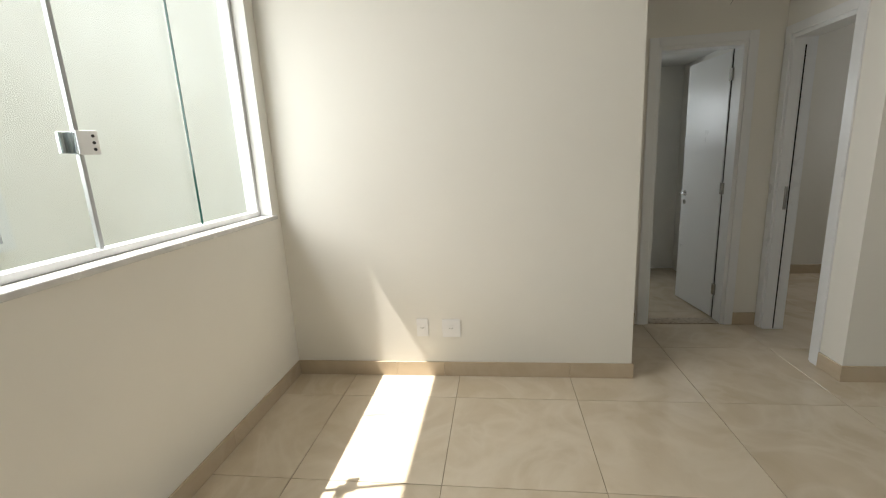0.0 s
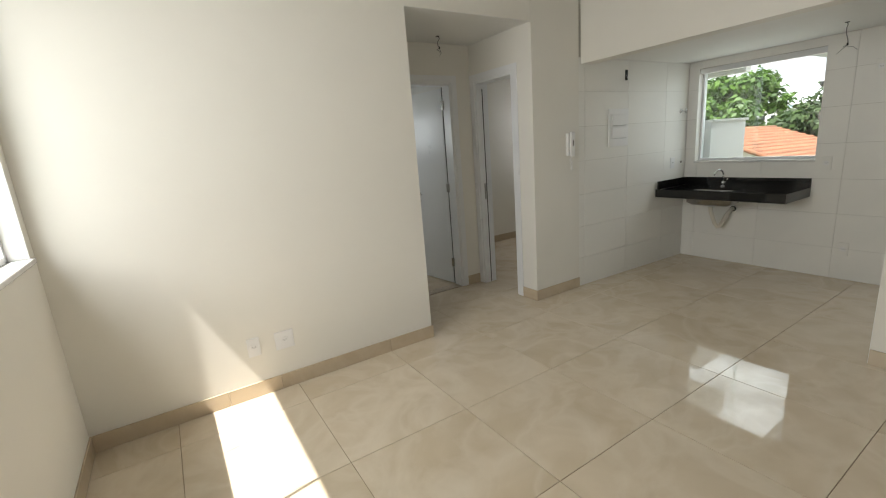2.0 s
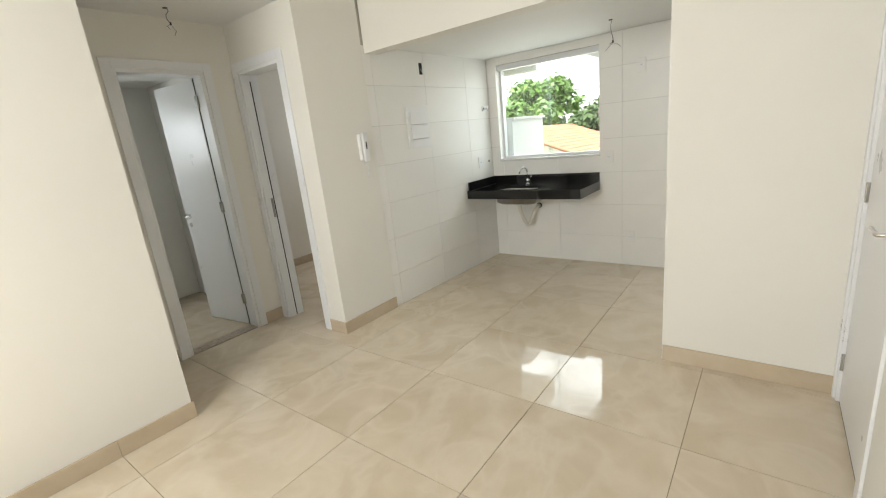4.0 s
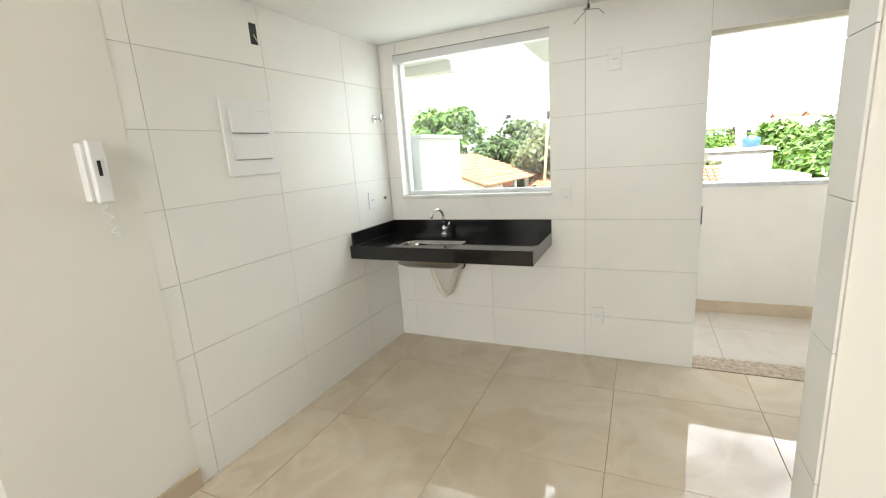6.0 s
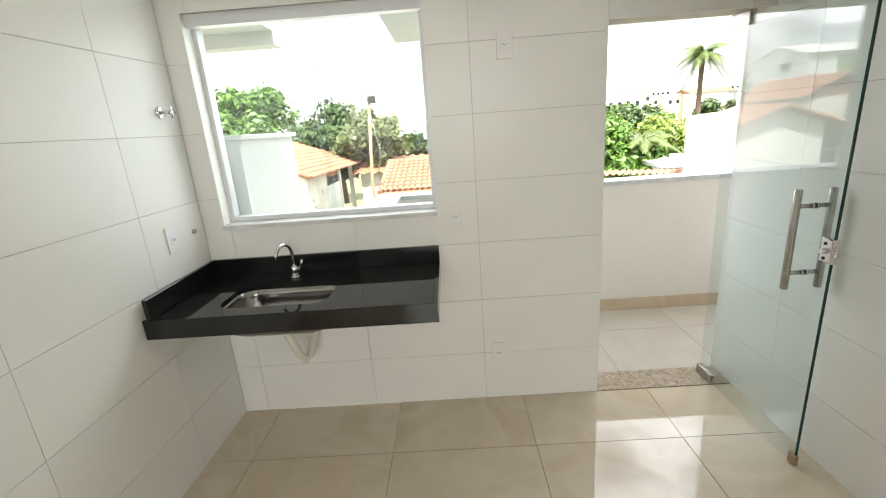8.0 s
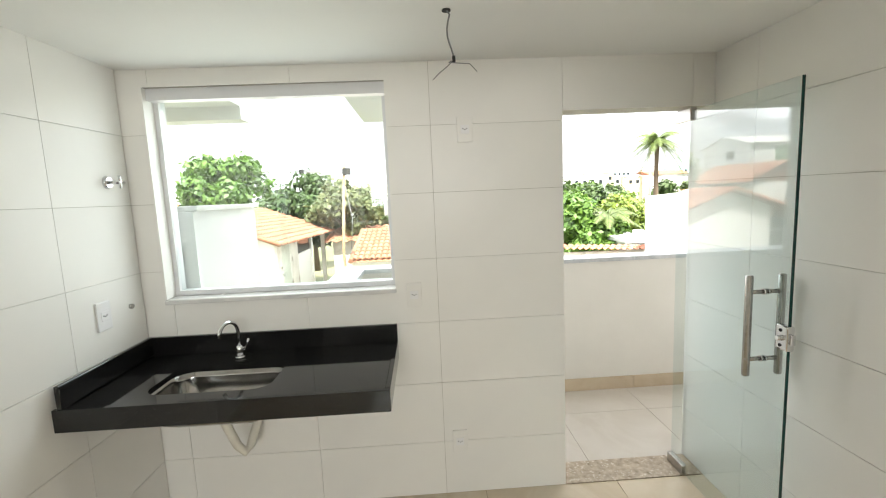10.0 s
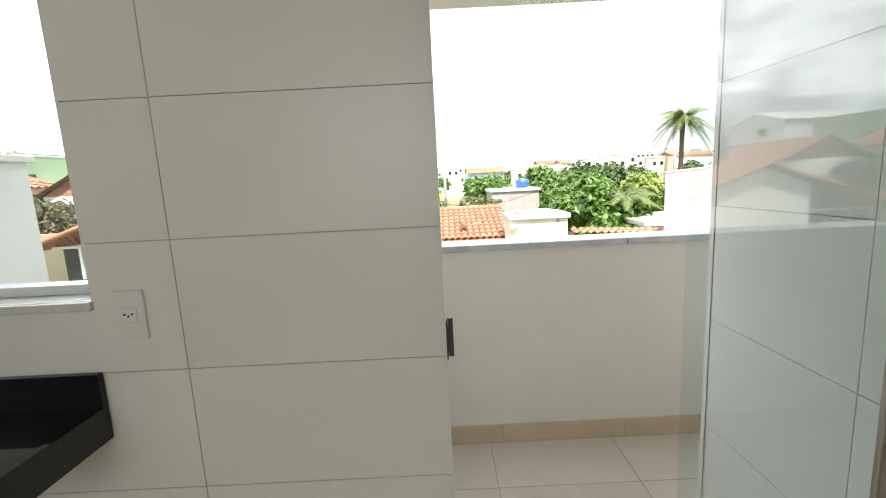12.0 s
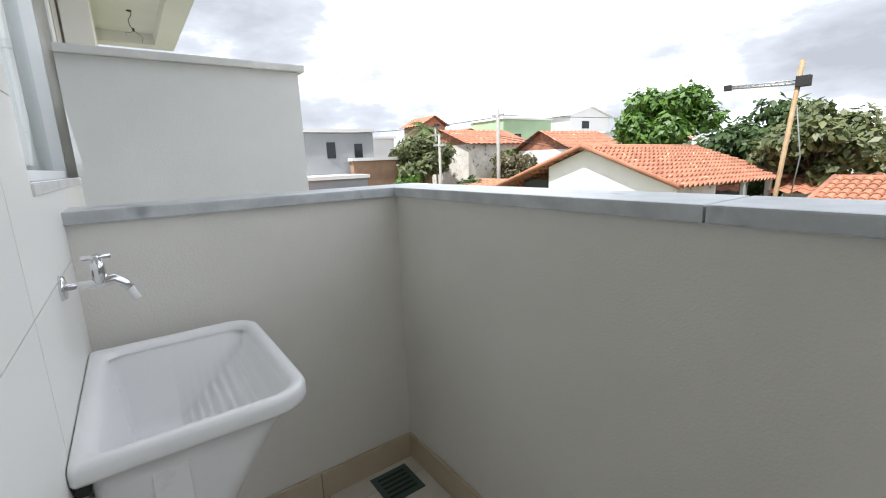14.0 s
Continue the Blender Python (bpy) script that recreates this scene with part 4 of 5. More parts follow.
GREYHOUSE = mat("grey_house_paint", (0.30, 0.31, 0.32), 0.85, (0.25, 0.26, 0.27), 0.6)
BROWN = mat("brown_brick_render", (0.34, 0.22, 0.145), 0.9, (0.26, 0.16, 0.10), 1.5, bump=0.3)
YELLOW = mat("pale_yellow_paint", (0.66, 0.58, 0.40), 0.85, (0.58, 0.50, 0.34), 0.7)
MINT = mat("mint_green_paint", (0.42, 0.55, 0.36), 0.85, (0.36, 0.48, 0.31), 0.6)
LIMEGREEN = mat("lime_green_paint", (0.40, 0.68, 0.10), 0.8, (0.34, 0.60, 0.08), 0.8)
FARWHITE = mat("far_white_building", (0.74, 0.73, 0.71), 0.9, (0.62, 0.61, 0.60), 0.15)
FARBLUE = mat("pale_blue_building", (0.46, 0.58, 0.66), 0.9, (0.40, 0.52, 0.60), 0.2)
REDFENCE = mat("red_metal_gate", (0.42, 0.05, 0.04), 0.6, (0.34, 0.04, 0.03), 3)
DARKGLASS = mat("dark_window_glass", (0.02, 0.025, 0.03), 0.1)
CONCRETE = mat("grey_concrete", (0.36, 0.35, 0.33), 0.9, (0.29, 0.28, 0.26), 2)
RUST = mat("rusty_steel", (0.42, 0.30, 0.18), 0.7, (0.30, 0.20, 0.11), 6, metal=0.3)
BARK = mat("bark", (0.12, 0.085, 0.055), 0.95, (0.08, 0.06, 0.04), 6, bump=0.5, bump_scale=30)
GREENCAP = mat("stained_green_cap", (0.34, 0.50, 0.42), 0.8, (0.52, 0.50, 0.45), 2)
BLUEPLASTIC = mat("blue_water_tank", (0.03, 0.10, 0.38), 0.4)


def leaf_mat(name, colour, other):
    m = bpy.data.materials.new(name)
    m.use_nodes = True
    n, l = m.node_tree.nodes, m.node_tree.links
    b = n["Principled BSDF"]
    geo, ramp = n.new("ShaderNodeNewGeometry"), n.new("ShaderNodeValToRGB")
    ramp.color_ramp.elements[0].color, ramp.color_ramp.elements[1].color = (*other, 1), (*colour, 1)
    l.new(geo.outputs["Random Per Island"], ramp.inputs["Fac"])
    l.new(ramp.outputs["Color"], b.inputs["Base Color"])
    b.inputs["Roughness"].default_value = 0.5
    b.inputs["Subsurface Weight"].default_value = 0.0
    tr, mx = n.new("ShaderNodeBsdfTranslucent"), n.new("ShaderNodeMixShader")
    l.new(ramp.outputs["Color"], tr.inputs["Color"])
    mx.inputs["Fac"].default_value = 0.3
    l.new(b.outputs["BSDF"], mx.inputs[1])
    l.new(tr.outputs["BSDF"], mx.inputs[2])
    l.new(mx.outputs["Shader"], n["Material Output"].inputs["Surface"])
    return m


LEAF = leaf_mat("bright_green_leaves", (0.13, 0.24, 0.035), (0.05, 0.11, 0.02))
LEAF_DARK = leaf_mat("dark_green_leaves", (0.08, 0.13, 0.035), (0.03, 0.06, 0.018))
LEAF_OLIVE = leaf_mat("olive_leaves", (0.17, 0.19, 0.075), (0.07, 0.095, 0.035))
LEAF_YELLOW = leaf_mat("yellow_green_leaves", (0.25, 0.32, 0.05), (0.10, 0.16, 0.03))
LEAF_DRY = leaf_mat("dry_leaves", (0.20, 0.17, 0.09), (0.10, 0.09, 0.045))
PALMLEAF = leaf_mat("palm_leaves", (0.16, 0.21, 0.06), (0.07, 0.11, 0.03))

bm = bmesh.new()
bmesh.ops.create_grid(bm, x_segments=60, y_segments=60, size=1500)
for v in bm.verts:
    d = math.hypot(v.co.x, v.co.y)
    v.co.z = GZ + max(0, d - 140) * 0.028 * (0.55 + 0.45 * math.sin(v.co.y * 0.006 + 1.3))
structure("ground", bm, EARTH, "earth and grass ground falling away below the flat", "ground")


def quads(verts, faces, c, normal, w, h, rnd):
    t = normal.orthogonal().normalized()
    t.rotate(Matrix.Rotation(rnd.uniform(0, 6.28), 3, normal))
    b = normal.cross(t)
    k = len(verts)
    verts += [c - t * w - b * h * 0.2, c + b * -h, c + t * w - b * h * 0.2, c + b * h]
    faces.append((k, k + 1, k + 2, k + 3))


def tree(x, y, top, wide, leaf, label, seed, dense=1500, size=0.16, squash=0.8, base=GZ, name="tree", stem=0.16):
    """Tapered trunk with limbs and a crown of leaf clumps with gaps."""
    rnd = random.Random(seed)
    t = thing(name, label, "tree", (x, y, base))
    high = top - base
    crown_h = min(high * 0.75, wide * squash * 2)
    cz = high - crown_h / 2
    bm = bmesh.new()
    fork = high - crown_h * 0.85
    tube(bm, [(0, 0, 0), (0.05, 0.03, fork * 0.5), (0.0, 0.08, fork), (0.1, 0, cz)], [stem * 1.3, stem, stem * 0.85, stem * 0.4], 9)
    lobes = []
    for k in range(15):
        a, u = k * 2.4 + rnd.uniform(-0.3, 0.3), rnd.uniform(-0.75, 0.95)
        rr = math.sqrt(max(0.05, 1 - u * u)) * wide * rnd.uniform(0.45, 0.72)
        c = Vector((rr * math.cos(a), rr * math.sin(a), cz + u * crown_h * 0.36))
        lobes.append((c, wide * rnd.uniform(0.26, 0.44)))
        tube(bm, [(0, 0.05, fork + (cz - fork) * rnd.uniform(0, 0.7)), c * 0.55 + Vector((0, 0, cz * 0.42)), c], [stem * 0.5, stem * 0.3, stem * 0.1], 6)
    part("trunk", bm, BARK, t)
    verts, faces = [], []
    for k in range(dense):
        c, r = lobes[k % len(lobes)]
        d = Vector((rnd.gauss(0, 1), rnd.gauss(0, 1), rnd.gauss(0, 1))).normalized()
        p = c + Vector((d.x, d.y, d.z * 0.75)) * r * rnd.uniform(0.6, 1.08)
        s = size * rnd.uniform(0.6, 1.35)
        for _ in range(3):
            nrm = (d + Vector((rnd.uniform(-1, 1), rnd.uniform(-1, 1), rnd.uniform(-0.2, 1.2)))).normalized()
            quads(verts, faces, p + Vector((rnd.uniform(-s, s), rnd.uniform(-s, s), rnd.uniform(-s, s))), nrm, s * 0.5, s, rnd)
    data = bpy.data.meshes.new("crown")
    data.from_pydata([tuple(v) for v in verts], [], faces)
    data.materials.append(leaf)
    ob = new("crown", data)
    ob.parent = t
    return t


def palm(x, y, crown_z, spread, seed, label, fronds=22, base=GZ, name="palm_tree"):
    rnd = random.Random(seed)
    t = thing(name, label, "tree", (x, y, base))
    h = crown_z - base
    part("trunk", tube(bmesh.new(), [(0, 0, 0), (0.1, 0.1, h * 0.4), (0.25, 0.0, h * 0.75), (0.2, 0, h)], [0.3, 0.24, 0.2, 0.24], 10), BARK, t)
    for k in range(fronds):
        a, lift = k * 2.4, rnd.uniform(-0.5, 1.15)
        bm = bmesh.new()
        pts = []
        for i in range(12):
            s = i / 11
            pts.append(Vector((0.2 + math.cos(a) * spread * s * math.cos(lift * (1 - s * 0.4)), math.sin(a) * spread * s * math.cos(lift * (1 - s * 0.4)), h + spread * (math.sin(lift) * s - 0.75 * s * s))))
        tube(bm, pts, [0.04 * (1 - i / 14) for i in range(12)], 4)
        side = Vector((-math.sin(a), math.cos(a), 0))
        for i in range(1, 12):
            for w in (-1, 1):
                for q in (0, 0.33, 0.66):
                    c = pts[i - 1].lerp(pts[i], q)
                    L = spread * 0.24 * math.sin(math.pi * min(0.97, (i + q) / 12.5) ** 0.8) + 0.05
                    tip = c + side * w * L * 0.75 + Vector((math.cos(a), math.sin(a), 0)) * L * 0.4 - Vector((0, 0, L * 0.55))
                    n1 = (pts[i] - pts[i - 1]).normalized() * 0.05
                    bm.faces.new([bm.verts.new(c - n1), bm.verts.new(c + n1), bm.verts.new(tip)])
        part("frond", bm, PALMLEAF, t)
    return t


def roof_plane(bm, a, b, c, d, cols, courses, amp=0.035, step=0.03):
    """Corrugated tile slope: a-b the eave, d-c the ridge."""
    a, b, c, d = map(Vector, (a, b, c, d))
    up = (b - a).cross(d - a).normalized()
    if up.z < 0:
        up = -up
    rows = []
    for j in range(courses + 1):
        for lip in ((0, 1) if 0 < j < courses else (0,)):
            row = []
            for i in range(cols * 4 + 1):
                u, v = i / (cols * 4), j / courses
                p = a.lerp(b, u).lerp(d.lerp(c, u), v)
                row.append(bm.verts.new(p + up * (amp * math.sin(i * math.pi / 2) + (step if (lip and j) or j == 0 else 0))))
            rows.append(row)
    for r, q in zip(rows, rows[1:]):
        for i in range(len(r) - 1):
            bm.faces.new((r[i], r[i + 1], q[i + 1], q[i]))
    return bm


def window_on(parent, x0, x1, y0, y1, z0, z1, material=DARKGLASS):
    """Window with a frame on an outer wall, a thin box standing proud."""
    w = part("window", boxes((x0, x1, y0, y1, z0, z1)), material, parent, "dark window")
    return w


def house(name, label, x0, x1, y0, y1, top, wall, roof="flat", ridge=0.9, roof_mat=CLAY, wins=(), axis="y", base=GZ, over=0.35):
    """House: wall block, roof with overhang, windows on the faces seen."""
    h = thing(name, label, "house", ((x0 + x1) / 2, (y0 + y1) / 2, base))
    ox, oy = (x0 + x1) / 2, (y0 + y1) / 2
    hx, hy, H = (x1 - x0) / 2, (y1 - y0) / 2, top - base
    part("wall", boxes((-hx, hx, -hy, hy, 0, H)), wall, h)
    bm = bmesh.new()
    if roof == "flat":
        box(bm, -hx - 0.12, hx + 0.12, -hy - 0.12, hy + 0.12, H, H + 0.18)
        part("roof", bm, FARWHITE, h)
    else:
        ex, ey = hx + over, hy + over
        if axis == "y":
            n = max(4, int(2 * ey / 0.45))
            roof_plane(bm, (-ex, -ey, H), (-ex, ey, H), (0, ey, H + ridge), (0, -ey, H + ridge), n, 6, 0.05)
            roof_plane(bm, (ex, -ey, H), (ex, ey, H), (0, ey, H + ridge), (0, -ey, H + ridge), n, 6, 0.05)
            for s in (-1, 1):
                bm.faces.new([bm.verts.new(p) for p in ((-hx, s * hy, H), (hx, s * hy, H), (0, s * hy, H + ridge * 0.95))])
        else:
            n = max(4, int(2 * ex / 0.45))
            roof_plane(bm, (-ex, -ey, H), (ex, -ey, H), (ex, 0, H + ridge), (-ex, 0, H + ridge), n, 6, 0.05)
            roof_plane(bm, (-ex, ey, H), (ex, ey, H), (ex, 0, H + ridge), (-ex, 0, H + ridge), n, 6, 0.05)
            for s in (-1, 1):
                bm.faces.new([bm.verts.new(p) for p in ((s * hx, -hy, H), (s * hx, hy, H), (s * hx, 0, H + ridge * 0.95))])
        part("roof", bm, roof_mat, h)
    for side, u, z, w, hh in wins:
        z -= base
        if side == "x":
            window_on(h, -hx - 0.05, -hx + 0.02, u - oy - w / 2, u - oy + w / 2, z, z + hh)
        else:
            window_on(h, u - ox - w / 2, u - ox + w / 2, -hy - 0.05, -hy + 0.02, z, z + hh)
    return h


# neighbour wall outside the living room window
nb = house("neighbour_house", "plain white rendered house close beside the flat", -8.0, -3.1, -6, 9, 4.3, LIME)
part("window", boxes((2.4, 2.5, 0.88, 1.42, 4.42, 4.98)), DARKGLASS, nb, "small dark window")
part("window_trim", boxes((2.4, 2.53, 0.8, 1.5, 4.36, 4.418), (2.4, 2.53, 1.425, 1.5, 4.418, 5.02)), ALU, nb)
# unseen slab, placed so its edge cuts the sun patch to width
structure("eave_west", boxes((-1.53, -1.12, -3, 4.5, 3.2, 3.32)), STUCCO, "unseen slab added above the living room window to trim the sun patch", "eave")
structure("roof_slab", boxes((-1.5, 5.17, -3, 5.8, 2.95, 3.15)), STUCCO, "roof slab of the flat", "roof")

# white gable house with clay roof
gh = thing("gable_house", "whitewashed gabled house with a weathered clay tile roof", "house", (17, 9.25, GZ))
B = -GZ - 0.5
bm = bmesh.new()
front = [(0, -2.76, 0), (0, 1.5, 0), (0, 1.5, B + 1.30), (0, 0, B + 1.83), (0, -2.76, B + 0.80)]
v0 = [bm.verts.new(p) for p in front]
v1 = [bm.verts.new((0.2, p[1], p[2])) for p in front]
bm.faces.new(v0)
bm.faces.new(v1[::-1])
for i in range(5):
    k = (i + 1) % 5
    bm.faces.new((v0[i], v0[k], v1[k], v1[i]))
part("gable_wall", bm, LIME, gh, "bright whitewashed gable")
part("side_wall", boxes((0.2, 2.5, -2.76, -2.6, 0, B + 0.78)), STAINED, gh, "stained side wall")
part("porch_wall", boxes((2.5, 4.6, -2.72, -2.62, 0, B + 0.1), (4.5, 4.7, -2.76, -2.6, 0, B + 0.75), (6.8, 7.0, -2.76, -2.6, 0, B + 0.75), (2.5, 7, -2.0, -1.9, 0, B + 0.7)), LIME, gh)
# dark sheets stand in for the shade inside the open porch
part("porch_shade", boxes((2.6, 4.4, -2.70, -2.66, B + 0.12, B + 0.6), (4.8, 6.7, -2.05, -2.0, B + 0.0, B + 0.6)), DARKGLASS, gh, "dark sheets for the shade in the porch openings")
bm = bmesh.new()
roof_plane(bm, (-0.25, -3.05, B + 0.72), (8.2, -3.05, B + 0.55), (7.2, 0, B + 1.78), (-0.25, 0, B + 1.9), 30, 11, 0.06, 0.06)
roof_plane(bm, (-0.25, 4.6, B + 0.30), (8.2, 4.6, B + 0.3), (7.2, 0, B + 1.78), (-0.25, 0, B + 1.9), 30, 11, 0.06, 0.06)
part("roof", bm, CLAY_PALE, gh, "weathered orange clay tile roof")
part("ridge_cap", tube(bmesh.new(), [(-0.28, 0, B + 1.9), (7.2, 0, B + 1.79)], 0.1, 8), CLAY, gh)
part("verge_tiles", tube(bmesh.new(), [(-0.27, -3.05, B + 0.76), (-0.27, 0, B + 1.94)], 0.07, 8), CLAY, gh)
part("verge_tiles", tube(bmesh.new(), [(-0.27, 4.6, B + 0.34), (-0.27, 0, B + 1.94)], 0.07, 8), CLAY, gh)
part("window", boxes((0.3, 0.34, 1.5, 3.6, 0, B + 0.40), (0.3, 0.34, 1.5, 2.9, B + 0.45, B + 0.85)), DARKGLASS, gh, "dark glazed end")
part("window_frame", boxes((0.24, 0.3, 1.5, 3.9, B + 0.38, B + 0.46), (0.24, 0.3, 2.25, 2.3, B - 0.6, B + 0.4), (0.24, 0.3, 3.0, 3.08, B - 0.6, B + 0.46)), ALU, gh)

# long low tile roof with single tiles
B = -GZ - 0.92
lh = thing("low_house", "low house with a long roof of orange barrel tiles", "house", (18, 1.45, GZ))
part("wall", boxes((0.4, 6.5, -2.8, 2.75, 0, B + 0.30)), STAINED, lh)
part("fascia", boxes((0.25, 0.4, -2.85, 2.8, B + 0.1, B + 0.33)), LIME, lh, "white fascia board")
roof = part("roof", boxes((0.3, 6.6, -2.86, 2.82, B + 0.24, B + 0.32)), CLAY, lh)
bm = bmesh.new()
prof = [(-0.105, 0.0), (-0.075, 0.05), (0.0, 0.075), (0.075, 0.05), (0.105, 0.0)]
low = [bm.verts.new((-0.02, u, w + 0.028)) for u, w in prof]
high = [bm.verts.new((0.40, u * 0.85, w * 0.85)) for u, w in prof]
under = [bm.verts.new((-0.02, u * 0.85, w * 0.7 + 0.012)) for u, w in prof]
for i in range(4):
    bm.faces.new((low[i], low[i + 1], high[i + 1], high[i]))
    bm.faces.new((under[i], under[i + 1], low[i + 1], low[i]))
barrel = finish("roof_tile", bm, CLAY)
slope = math.atan2(0.83, 3.4)
for i in range(27):
    for j in range(9):
        s = 0.12 + j * 0.385
        ob = new("roof_tile", barrel)
        ob.parent = roof
        ob.matrix_local = pose(0.05 + s * math.cos(slope), -2.72 + i * 0.208, B + 0.34 + s * math.sin(slope), 0, -math.degrees(slope), 0)
part("roof_bed", roof_plane(bmesh.new(), (0.05, -2.85, B + 0.32), (0.05, 2.8, B + 0.32), (3.5, 2.8, B + 1.16), (3.5, -2.85, B + 1.16), 27, 9, 0.02, 0.0), CLAY, lh)
part("back_slope", roof_plane(bmesh.new(), (7, -2.85, B + 0.3), (7, 2.8, B + 0.3), (3.5, 2.8, B + 1.16), (3.5, -2.85, B + 1.16), 27, 8), CLAY, lh)
part("ridge_cap", tube(bmesh.new(), [(3.5, -2.87, B + 1.18), (3.5, 2.82, B + 1.18)], 0.09, 8), CLAY, lh)
part("hip_tiles", tube(bmesh.new(), [(0.0, 2.8, B + 0.36), (3.5, 2.8, B + 1.2)], 0.09, 8), CLAY, lh)
dish = thing("satellite_dish", "grey satellite dish on the low tile roof", "satellite dish", (18.9, -0.15, -0.28))
bm = bmesh.new()
bmesh.ops.create_uvsphere(bm, u_segments=16, v_segments=10, radius=0.34)
bmesh.ops.delete(bm, geom=[v for v in bm.verts if v.co.z > -0.2], context="VERTS")
d = part("reflector", bm, CONCRETE, dish, smooth=True)
d.location, d.rotation_euler = (0, 0.15, 0.3), (radians(50), 0, radians(20))
part("arm", tube(bmesh.new(), [(0, 0, -0.25), (0, 0.1, 0.1), (-0.05, -0.25, 0.22)], 0.02, 6), CONCRETE, dish)
house("side_roof_house", "clay tile roof beyond the gabled house", 23.5, 28, 1.5, 6.0, -0.35, STAINED, "gable", 0.55, CLAY, axis="y")

B = -GZ - 0.65
wt = thing("water_tank_block", "stained white masonry tank with a faded green rim", "water tank", (17.3, -1.98, GZ))
part("block", boxes((-0.5, 0.9, -0.85, 0.85, 0, B + 0.78)), STAINED, wt)
part("rim", soft(boxes((-0.58, 0.98, -0.93, 0.93, B + 0.781, B + 0.93)), 0.03), GREENCAP, wt, "faded green rim")
part("lid", soft(boxes((-0.4, 0.8, -0.6, 0.6, B + 0.931, B + 1.0)), 0.03), CONCRETE, wt, "flat concrete lid")
lw2 = thing("boundary_wall", "garden wall capped with clay tiles", "wall", (16.2, -3.7, GZ))
part("wall_body", boxes((0, 0.15, -1.9, 0.9, 0, B + 0.28)), STAINED, lw2)
part("tile_cap", roof_plane(bmesh.new(), (-0.2, -1.9, B + 0.28), (-0.2, 0.9, B + 0.42), (0.4, 0.9, B + 0.5), (0.4, -1.9, B + 0.36), 14, 2), CLAY, lw2)

B = -GZ - 0.36
gn = thing("grey_gable_building", "plain grey rendered gable wall of the next building", "building", (14, -6.1, GZ))
bm = bmesh.new()
outline = [(-7.5, 0), (1.82, 0), (1.82, B + 1.66), (0.9, B + 1.72), (0.0, B + 2.02), (-1.1, B + 1.84), (-7.5, B + 1.8)]
v0 = [bm.verts.new((0, u, w)) for u, w in outline]
v1 = [bm.verts.new((9, u - 6.5, w)) for u, w in outline]
bm.faces.new(v0)
bm.faces.new(v1[::-1])
for i in range(len(outline)):
    k = (i + 1) % len(outline)
    bm.faces.new((v0[i], v0[k], v1[k], v1[i]))
part("wall", bm, GREYWALL, gn)
part("parapet_cap", tube(bmesh.new(), [(0.05, u, w + 0.02) for u, w in outline[2:]], 0.045, 6), CONCRETE, gn)
part("window", boxes((-0.04, 0.02, -4.4, -4.0, B + 0.9, B + 1.5)), DARKGLASS, gn, "small dark window")

# antenna mast
B = -GZ - 0.25
an = thing("tv_antenna", "tall rusty mast with a horizontal television antenna", "antenna", (17.2, 4.2, GZ))
part("mast", tube(bmesh.new(), [(0, -0.02, 0), (0, 0.1, B + 0.2), (0, -0.12, B + 3.2)], 0.05, 8), RUST, an)
part("boom", tube(bmesh.new(), [(0, -0.25, B + 2.72), (0, 1.25, B + 2.82)], 0.03, 6), GREYALU, an)
part("boom", tube(bmesh.new(), [(0, -0.15, B + 2.8), (0, 1.2, B + 2.86)], 0.02, 6), GREYALU, an)
part("clamp", soft(boxes((-0.08, 0.08, -0.3, -0.05, B + 2.66, B + 2.88)), 0.01), DARK, an, "dark clamp box")
part("end_cap", soft(boxes((-0.05, 0.05, 1.2, 1.35, B + 2.77, B + 2.9)), 0.01), DARK, an)
part("stay_cable", tube(bmesh.new(), [(0.1, -0.15, B + 0.2), (0.1, -0.25, B + 1.2), (0.02, -0.1, B + 2.3)], 0.014, 5), CABLE, an)
for k in range(9):
    y = 0.0 + k * 0.13
    part("element", tube(bmesh.new(), [(-0.35 + k * 0.02, y, B + 2.75 + y * 0.07), (0.35 - k * 0.02, y, B + 2.75 + y * 0.07)], 0.008, 5), GREYALU, an)

# streets to the north-east
house("grey_house", "two-storey grey house with arched windows", 12.6, 17.6, 25, 31, 2.95, GREYHOUSE, wins=[("y", 14.9, 1.5, 0.5, 0.9), ("y", 16.6, 1.4, 0.5, 0.9)])
house("white_house", "white flat-roofed house behind the grey one", 18, 23, 32, 37, 3.0, FARWHITE)
house("grey_lower_house", "pale grey ground-floor extension with a canopy", 11.5, 15.6, 22, 24.9, 0.4, GREYHOUSE)
house("brown_house", "brown rendered house with a flat terrace", 16.0, 21.5, 24.5, 30, 1.3, BROWN, wins=[("y", 19.5, -0.1, 0.6, 0.7)])
house("garden_shed", "small shed with an orange tile roof", 9.6, 12.4, 20, 22, -0.4, STAINED, "gable", 0.45, CLAY)
B = -GZ - 0.4
rf = thing("metal_gate", "red corrugated metal gate by the fence", "gate", (13.4, 19.5, GZ))
for k in range(14):
    part("rib", boxes((-1.1 + k * 0.16, -0.98 + k * 0.16, -0.03 - 0.02 * (k % 2), 0.03, 0, B - 0.1)), REDFENCE, rf)
fe = thing("fence", "thin wooden picket fence among shrubs", "fence", (16.4, 20, GZ))
for k in range(26):
    part("picket", boxes((-1.6 + k * 0.14, -1.53 + k * 0.14, -0.03, 0.03, 0, B + 0.25 + 0.08 * math.sin(k * 1.7))), RUST, fe)
house("tile_roof_cottage", "small cottage with an orange tile roof", 18.6, 22.6, 16.0, 18.5, -0.45, YELLOW, "gable", 0.55, CLAY)
house("clay_house", "house with stacked clay tile roofs", 25, 31, 25, 31, 2.2, STAINED, "gable", 1.2, CLAY_PALE, axis="x")
